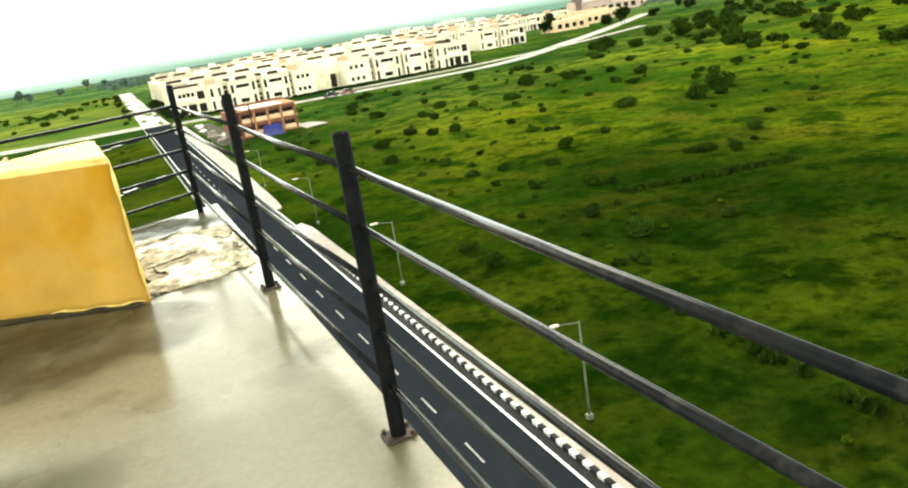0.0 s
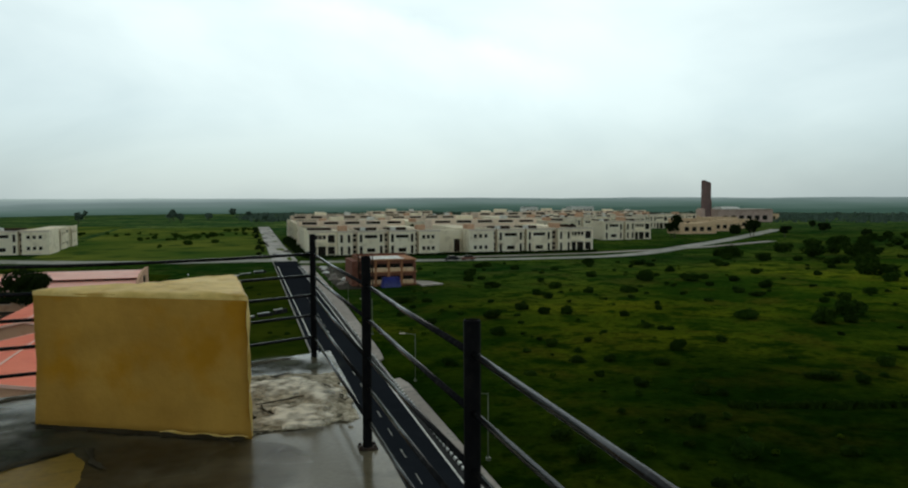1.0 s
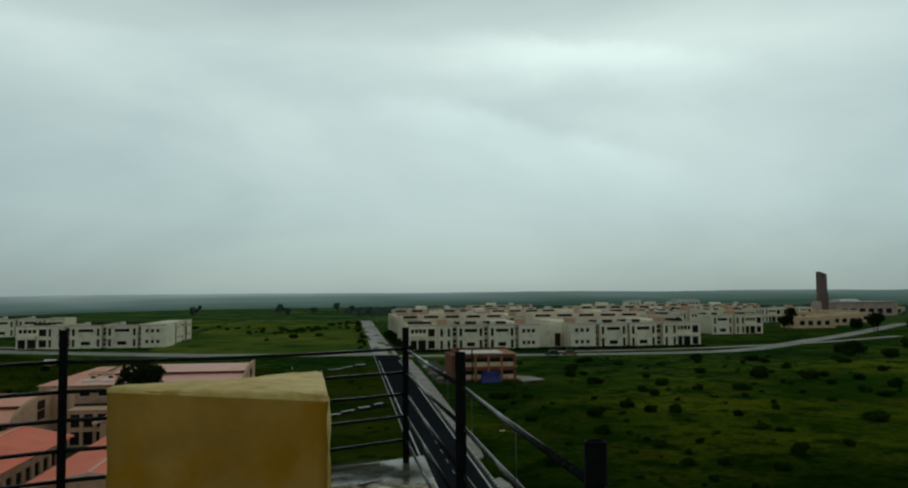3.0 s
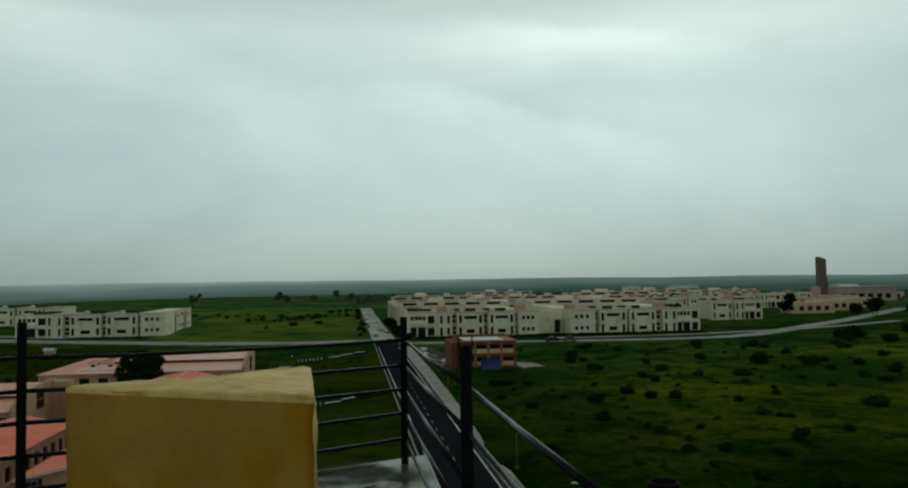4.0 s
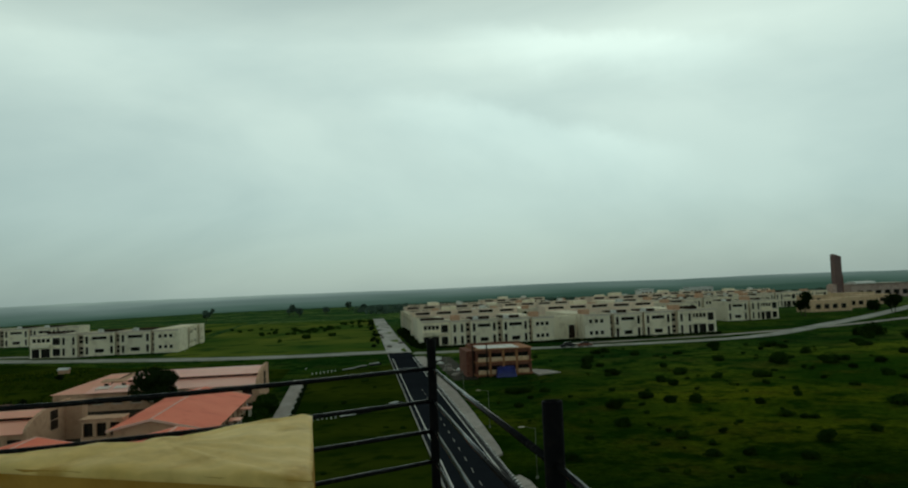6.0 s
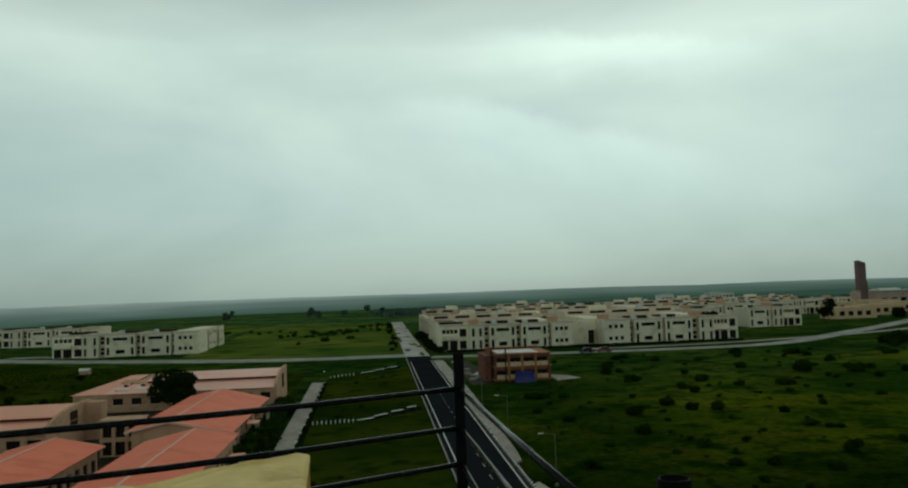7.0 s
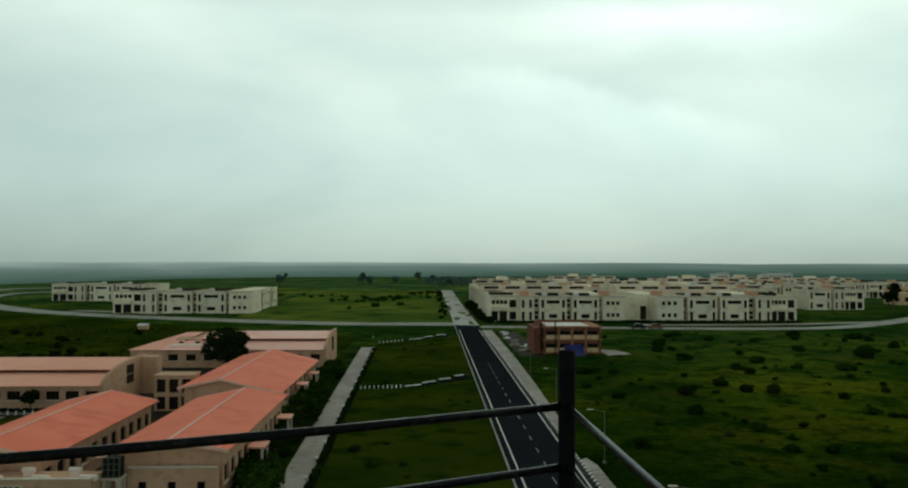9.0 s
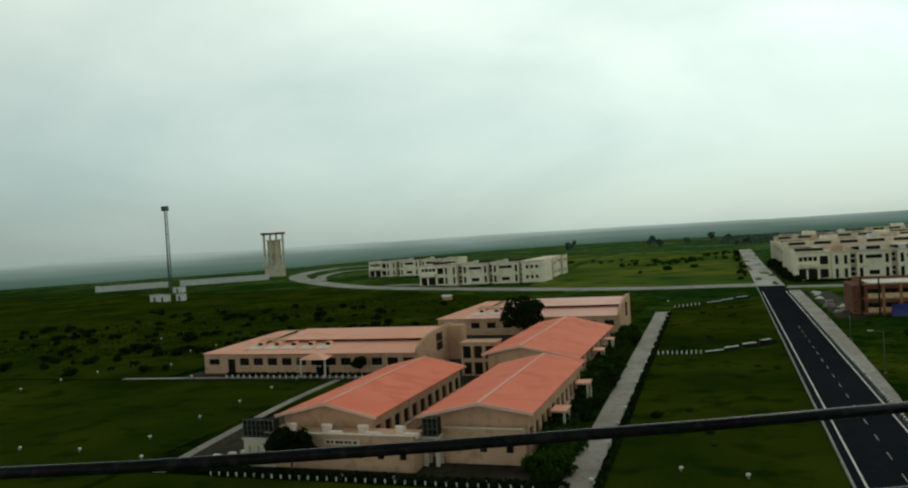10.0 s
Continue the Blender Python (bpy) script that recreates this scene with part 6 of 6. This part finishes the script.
def lawn_walls():
    """Stepped white copings and a row of short bollards across the lawn."""
    for (a, b), n, dots in ((((-3.4, 114.5), (6.3, 123.4)), 4, True), (((-4.5, 180.5), (4.6, 190.5)), 3, False)):
        a, b = Vector(a), Vector(b)
        d = (b - a) / n
        turn = math.degrees(math.atan2(d.y, d.x))
        for i in range(n):
            k = 0.16 * i
            t = thing("coping_wall", pose(a.x + d.x * i, a.y + d.y * i, 0, 0, 0, turn - 8 + 7 * (i % 2)), "low retaining wall with a white coping on the lawn", "garden wall", "coping walls")
            L = d.length
            part("wall", boxes((0, L * 0.8, -0.12, 0.12, -0.05, 0.14 + k)), M_kerb_dark, t)
            part("coping", soft_box(-0.05, L * (0.82 - 0.1 * i), -0.18, 0.2, 0.14 + k, 0.26 + k, 0.04, 1), M_white, t)
    bol = thing("bollard", pose(-9.6, 113.6, 0), "short white bollard in a row across the lawn", "bollard", "lawn bollards")
    bm = bmesh.new()
    tube(bm, (0, 0, -0.02), (0, 0, 0.40), 0.12, 0.10, 10)
    tube(bm, (0, 0, 0.40), (0, 0, 0.47), 0.13, 0.05, 10)
    part("post", bm, M_white, bol)
    spots = [(-9.0 + 0.62 * i, 113.65 + 0.07 * i) for i in range(9)] + [(-10.9 + 0.8 * i, 174 + 0.72 * i) for i in range(7)]
    low = [(-40 + 0.8 * i, 56.2 + 0.01 * i) for i in range(34)]
    spots += [(-67 + 0.95 * i, 96.0 + 0.012 * i) for i in range(27)]
    spots += [(-20.5 + 0.9 * i, yy) for yy in (123.5, 127.5, 131.5) for i in range(6)]
    for x, y in spots:
        copy_thing(bol, pose(x, y, 0))
    for x, y in low:
        copy_thing(bol, pose(x, y, 0) @ Matrix.Scale(0.62, 4))
    hedge = leaf_mesh("hedge", [(-46 + 0.8 * i, 56.9, 0.25, 0.5) for i in range(44)], 5000, 0.14, 31)
    tagged(link("hedge", hedge, M_leaf_dark), "dark clipped hedge behind the white bollards", "hedge", kind="stuff")
    hedge = leaf_mesh("hedge", [(-68 + 0.8 * i, 97.9 + 0.2 * math.sin(i * 2.1), 0.15, 0.45) for i in range(36)], 4200, 0.15, 33)
    tagged(link("hedge", hedge, M_leaf_dark), "dark low hedge along the foot of the long hall", "hedge", kind="stuff")
    hedge = leaf_mesh("hedge", [(-8.75 - 0.019 * (y - 30), y, 0.1, 0.36) for y in np.arange(50, 165, 0.7)], 9000, 0.16, 35)
    tagged(link("hedge", hedge, M_leaf_dark), "dark low hedge along the edge of the grey path", "hedge", kind="stuff")
    lamp = thing("garden_light", pose(-9.9, 58.5, 0), "white round garden light on a short stem", "garden light", "garden lights")
    bm = bmesh.new()
    tube(bm, (0, 0, -0.02), (0, 0, 0.2), 0.06, n=8)
    part("stem", bm, M_grey, lamp)
    bm = bmesh.new()
    bmesh.ops.create_uvsphere(bm, u_segments=14, v_segments=8, radius=0.17)
    for v in bm.verts:
        v.co.z = v.co.z * 0.75 + 0.30
    for f in bm.faces:
        f.smooth = True
    part("globe", bm, M_white, lamp)
    for x, y in [(-9.9 - 0.014 * (6.3 * i), 61.8 + 6.3 * i) for i in range(1, 17)] + [(-94, 86.2), (-93.8, 93), (-92.9, 99.2), (-91.8, 105.5), (-84.2, 105.5), (-64.6, 60.1), (-57.7, 60.5), (-49.5, 59.2), (-53.8, 65.3), (-54.2, 73.4), (-54.3, 80.8), (-55.1, 88.8), (-55, 94.6), (-72.9, 96), (-112.4, 136.9), (-90.9, 126.2), (-91.3, 119.3), (-98.3, 140.2), (-28.6, 56.8), (-24.4, 57), (-17.2, 57.3), (-13.1, 186), (-4, 62), (0.5, 61)]:
        copy_thing(lamp, pose(x, y, 0))


lawn_walls()


def street_lamp(x, y):
    t = thing("street_lamp", pose(x, y, 0), "tall slim street lamp with one arm over the road", "street lamp", "street lamps")
    bm = bmesh.new()
    tube(bm, (0, 0, 0.1), (0, 0, 4.65), 0.06, 0.04, 10)
    part("pole", bm, M_lamp, t)
    bm = bmesh.new()
    tube(bm, (0, 0, 4.58), (-1.05, 0, 4.77), 0.028, n=8)
    part("arm", bm, M_lamp, t)
    part("lamp_head", soft_box(-1.55, -1.0, -0.1, 0.1, 4.73, 4.83, 0.03, 2), M_cream_light, t, "pale flat lamp head")
    part("foot", boxes((-0.14, 0.14, -0.14, 0.14, 0.0, 0.22)), M_lamp, t)
    return t


lamp_post = street_lamp(15.6, 26.2)
for yy in (49.5, 73, 99.5, 124, 148):
    copy_thing(lamp_post, pose(15.6, yy, 0))

# ---- plants ----
BUSHES = bush_meshes(7, 1500, 0.085, 100)


def bush(x, y, size, i, mat=M_leaf, group="field bushes", label="dark green rounded bush in the grassland", high=1.0):
    t = thing("bush", pose(x, y, ground_height(x, y) - 0.06, 0, 0, (i * 67) % 360), label, "bush", group)
    t.scale = (size, size, size * high)
    link("leaves", BUSHES[i % len(BUSHES)], mat, t)
    return t


NEAR_FIELD = ((28.4, 41.7, 0.7), (29.9, 40.9, 0.6), (27.8, 44.8, 0.5), (22.2, 47.9, 1.0), (33.4, 46.2, 1.4), (22.2, 52.7, 1.0), (30.5, 48.6, 0.5), (40.6, 44.4, 0.8), (29.7, 54.1, 0.4), (33.5, 52.3, 1.0), (31.9, 54.1, 0.3), (29.3, 56.6, 0.5), (37.2, 53.8, 0.5),
              (33.7, 61.9, 0.4), (40.1, 62.0, 1.1), (36.0, 65.4, 0.9), (32.3, 68.8, 0.4), (36.4, 67.3, 0.6), (34.3, 71.0, 0.7), (56.5, 60.3, 0.9), (55.1, 63.2, 1.3), (43.0, 73.9, 1.0), (38.4, 77.2, 0.9), (33.5, 81.8, 0.3), (65.2, 66.5, 1.2), (58.4, 72.8, 0.6))
FAR_FIELD = ((40.6, 87.7, 0.7), (34.8, 91.8, 0.3), (31.6, 95.3, 1.3), (34.4, 94.4, 0.3), (45.1, 92.4, 0.6), (55.0, 100, 0.4), (44.1, 111, 1.3), (47.4, 110, 1.3), (79.1, 91.8, 2.1), (71.8, 99.4, 2.1), (58.4, 116, 0.4), (88.0, 96.6, 3.0), (65.7, 115, 0.7), (59.9, 122, 0.4),
             (61.0, 128, 0.4), (46.7, 145, 1.7), (65.8, 142, 0.4), (99.5, 132, 1.8), (81.5, 147, 2.5), (90.0, 144, 2.5), (99.0, 142, 1.5), (128.7, 131, 2.3), (135.8, 145, 3.0), (150.6, 160, 3.6), (147.1, 170, 2.2), (209.3, 239, 3.9))
for i, (x, y, s) in enumerate(NEAR_FIELD + FAR_FIELD):
    bush(x, y, s * 1.05, i, high=0.7 + 0.09 * (i % 5))


def thicket(name, spots, label, mat, seed, leaf=0.3, per=150):
    """Many far bushes that nobody could count, in one mesh."""
    r, blobs = random.Random(seed), []
    for x, y, size in spots:
        z = ground_height(x, y)
        for k in range(4):
            blobs.append((x + r.uniform(-0.5, 0.5) * size, y + r.uniform(-0.5, 0.5) * size, z + r.uniform(0.25, 0.6) * size, r.uniform(0.3, 0.6) * size))
    me = leaf_mesh(name, blobs, per * len(spots), leaf, seed, floor=-0.1)
    tagged(link(name, me, mat), label, "bushes", kind="stuff")


rng = random.Random(77)
small = []
for i in range(330):
    x, y = 20 + 150 * rng.random() ** 1.2, rng.uniform(12, 196)
    if 19 < x < 40 and 143 < y < 200:
        continue
    s = rng.choice((0.3, 0.4, 0.5, 0.65, 0.85, 1.15)) * (0.5 + y / 130)
    if s < 0.55:
        small.append((x, y, s))
    else:
        bush(x, y, s, i + 3, M_leaf_pale if i % 3 else M_leaf, label="low green bush half lost in the grassland" if i % 3 else "dark green rounded bush in the grassland", high=rng.uniform(0.55, 1.0))
thicket("small_bushes", small, "small green bushes dotted over the grassland", M_leaf_pale, 201, 0.10, 300)
thicket("far_bushes", [(x, rng.uniform(60, 200) + (x - 130) * 0.55, rng.uniform(1.6, 4.2)) for x in (130 + 190 * rng.random() for _ in range(130))], "large dark bushes in the far grassland", M_leaf, 202, 0.42, 260)
for i in range(110):
    y = rng.uniform(58, 138)
    bush(-12.7 - 2.2 * rng.random() - (y - 60) * 0.026, y, rng.choice((0.6, 0.8, 1.0, 1.3, 1.9, 2.4)), i, M_leaf_dark, "path shrubs", "dark bushy shrub beside the grey path", 0.9)
for i in range(8):
    bush(rng.uniform(-37, -32), rng.uniform(113, 126), rng.uniform(0.6, 1.1), i, M_leaf_dark, "yard shrubs", "small dark shrub in the yard behind the hall", 0.9)
bush(-29.6, 75.5, 1.3, 4, M_leaf_dark, "yard shrubs", "round dark shrub in the yard between school blocks", 0.9)
thicket("verge_bushes", [(rng.uniform(14.9, 17.6), rng.uniform(228, 330), rng.uniform(1.1, 2.3)) for _ in range(34)] + [(rng.uniform(3.6, 6.0), rng.uniform(232, 460), rng.uniform(0.8, 1.7)) for _ in range(26)], "dark bushes along the unfinished road", M_leaf_dark, 203, 0.3)
for i in range(22):
    bush(rng.uniform(-8.5, 5), rng.uniform(35, 180), rng.uniform(0.35, 0.8), i, M_leaf_dark, "lawn shrubs", "small dark shrub on the lawn", 0.7)
thicket("meadow_bushes", [(rng.uniform(-165, -40), rng.uniform(116, 200), rng.uniform(0.7, 1.9)) for _ in range(100)] + [(rng.uniform(-170, -78), rng.uniform(92, 150), rng.uniform(0.6, 1.7)) for _ in range(110)], "dark bushes on the meadow behind the hall", M_leaf_dark, 204, 0.22)
thicket("plot_bushes", [(rng.gauss(cx, 9), rng.gauss(cy, 9), rng.uniform(0.8, 2.0)) for cx, cy, n in ((-34, 352, 16), (-12, 378, 12), (-48, 400, 9), (-20, 300, 4), (-5, 420, 9)) for _ in range(n)], "bushes on the empty green plot", M_leaf, 205, 0.35)

tree("tree", -33.0, 133.2, 6.3, 3.5, 5, "dark dense round tree before the far hall", 5200, 0.26)
tree("tree", -33.3, 57.4, 3.6, 1.9, 6, "small dark round tree before the annexe", 2600, 0.18)
tree("tree", -47.3, 98.2, 2.9, 1.0, 7, "small dark tree against the hall wall", 1500, 0.16)
for i in range(12):
    tree("tree", rng.uniform(195, 320), rng.uniform(252, 325) + i * 3, rng.uniform(3, 5), rng.uniform(1.8, 3.2), 20 + i, "dark tree along the bending road", 700, 0.45, group="road trees")
for i in range(26):
    tree("tree", rng.uniform(62, 250), (292, 306, 386, 398, 476)[i % 5] + rng.uniform(-3, 3), rng.uniform(6.0, 9.0), rng.uniform(1.8, 3.4), 90 + i, "dark tree standing between the white blocks", 620, 0.5, group="campus trees")
for i in range(12):
    tree("tree", 22 + 8 * i + rng.uniform(-3, 3), rng.uniform(300, 306), rng.uniform(6.0, 9.0), rng.uniform(2.0, 3.2), 130 + i, "dark tree standing between the white blocks", 620, 0.45, group="campus trees")
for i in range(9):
    tree("tree", rng.uniform(-130, 60), rng.uniform(560, 700), rng.uniform(5, 9), rng.uniform(1.8, 3.2), 60 + i, "lone tree on the far plain, paled for haze", 420, 0.8, M_hazed_leaf, "plain trees")


def scatter(name, spots, per, size, spread, mat, label, category, seed):
    """Uncountable low growth as one mesh: little tufts of a few leaf faces each."""
    rng = np.random.default_rng(seed)
    n = len(spots)
    base = np.repeat(np.array(spots, float), per, axis=0)
    off = rng.normal(size=(n * per, 3)) * spread
    mid = base[:, :3] + off * (1, 1, 0)
    h = size * base[:, 3] * (0.6 + 0.8 * rng.random(n * per))
    a = rng.random(n * per) * math.pi
    side = np.stack((np.cos(a), np.sin(a), np.zeros(n * per)), 1) * (h * 0.55)[:, None]
    up = np.stack((rng.normal(size=n * per) * 0.3, rng.normal(size=n * per) * 0.3, np.ones(n * per)), 1) * h[:, None]
    quad = np.stack((mid - side, mid + side, mid + side * 0.6 + up, mid - side * 0.6 + up), 1).reshape(-1, 3)
    me = bpy.data.meshes.new(name)
    me.from_pydata(quad.tolist(), [], np.arange(4 * n * per).reshape(-1, 4).tolist())
    return tagged(link(name, me, mat), label, category, kind="stuff")


rng = random.Random(31)
spots = [(-150 + 98 * rng.random(), rng.uniform(116, 216), -0.08, rng.uniform(0.8, 2.0)) for _ in range(900)]
scatter("scrub", spots, 8, 0.25, 0.9, M_scrub, "dark scrub on the meadow behind the hall", "scrub", 6)
spots = []
while len(spots) < 1700:
    a, r = rng.uniform(0.0, 1.3), 560 + 240 * rng.random() ** 0.7
    spots.append((r * math.sin(a), r * math.cos(a), -0.1, rng.uniform(0.6, 1.5)))
scatter("far_woods", spots, 9, 1.5, 6.0, M_hazed_leaf, "far low woods on the plain, paled for haze", "woods", 9)
spots = []
for (ax, ay), (bx, by), n in (((40.5, 57.2), (55.5, 52.2), 130), ((26.5, 36.5), (24.4, 15.0), 26)):
    for i in range(n):
        f = rng.random()
        x, y = ax + (bx - ax) * f + rng.uniform(-0.35, 0.35), ay + (by - ay) * f + rng.uniform(-0.35, 0.35)
        spots.append((x, y, ground_height(x, y) - 0.08, rng.uniform(0.7, 1.6)))
scatter("ditch_scrub", spots, 14, 0.24, 0.26, M_leaf, "dark scrub growing along the ditches", "scrub", 15)


# ---- parked cars ----
def parked_car(x, y, turn, mat, label):
    t = thing("car", pose(x, y, 0, 0, 0, turn), label, "car", "parked cars")
    bm = bmesh.new()
    prof = [(-2.0, 0.3), (-2.05, 0.75), (-1.1, 0.9), (1.6, 0.92), (2.0, 0.75), (2.0, 0.3)]
    a, b = [bm.verts.new((p, -0.82, q)) for p, q in prof], [bm.verts.new((p, 0.82, q)) for p, q in prof]
    bm.faces.new(a)
    bm.faces.new(b[::-1])
    for i in range(len(prof)):
        j = (i + 1) % len(prof)
        bm.faces.new((a[j], a[i], b[i], b[j]))
    bmesh.ops.bevel(bm, geom=bm.edges[:], offset=0.06, segments=2, affect="EDGES")
    part("body", bm, mat, t)
    bm = boxes((-1.2, 1.3, -0.72, 0.72, 0.9, 1.42))
    for v in bm.verts:
        if v.co.z > 1.0:
            v.co.x *= 0.68
            v.co.y *= 0.86
    bmesh.ops.bevel(bm, geom=bm.edges[:], offset=0.05, segments=2, affect="EDGES")
    part("cabin", bm, M_glass, t, "dark glazed cabin")
    for wx in (-1.3, 1.25):
        for wy in (-0.8, 0.62):
            bm = bmesh.new()
            tube(bm, (wx, wy, 0.32), (wx, wy + 0.18, 0.32), 0.33, n=16)
            w = part("wheel", bm, M_kerb_dark, t)
            bm = bmesh.new()
            tube(bm, (wx, wy - 0.01, 0.32), (wx, wy + 0.19, 0.32), 0.19, n=12)
            part("rim", bm, M_grey, w)


parked_car(55.5, 209.5, 2, M_kerb_dark, "dark parked car on the pale cross road")
parked_car(60.2, 209.3, 2, M_brick, "dark red parked car on the pale cross road")

hedge = leaf_mesh("hedge", [(20 + 0.9 * i, 230.6 + 0.5 * math.sin(i * 1.7), 0.25, 0.6) for i in range(100)], 7000, 0.24, 41)
tagged(link("hedge", hedge, M_leaf_dark), "dark low hedge along the foot of the white blocks", "hedge", kind="stuff")

for i in range(14):
    y = 226 + 17 * i + rng.uniform(-5, 5)
    x = rng.choice((7.6, 8.6, 11.6, 12.6)) + rng.uniform(-0.4, 0.4)
    blotch("mud_patch", (x, y), (rng.uniform(0.5, 1.3), rng.uniform(3, 8)), 0.0, M_earth if i % 3 else M_plot, "muddy puddled patch on the unfinished road", "mud", 40.0 + i, 0.012, 0.0, 0.6, 0.0, 40)
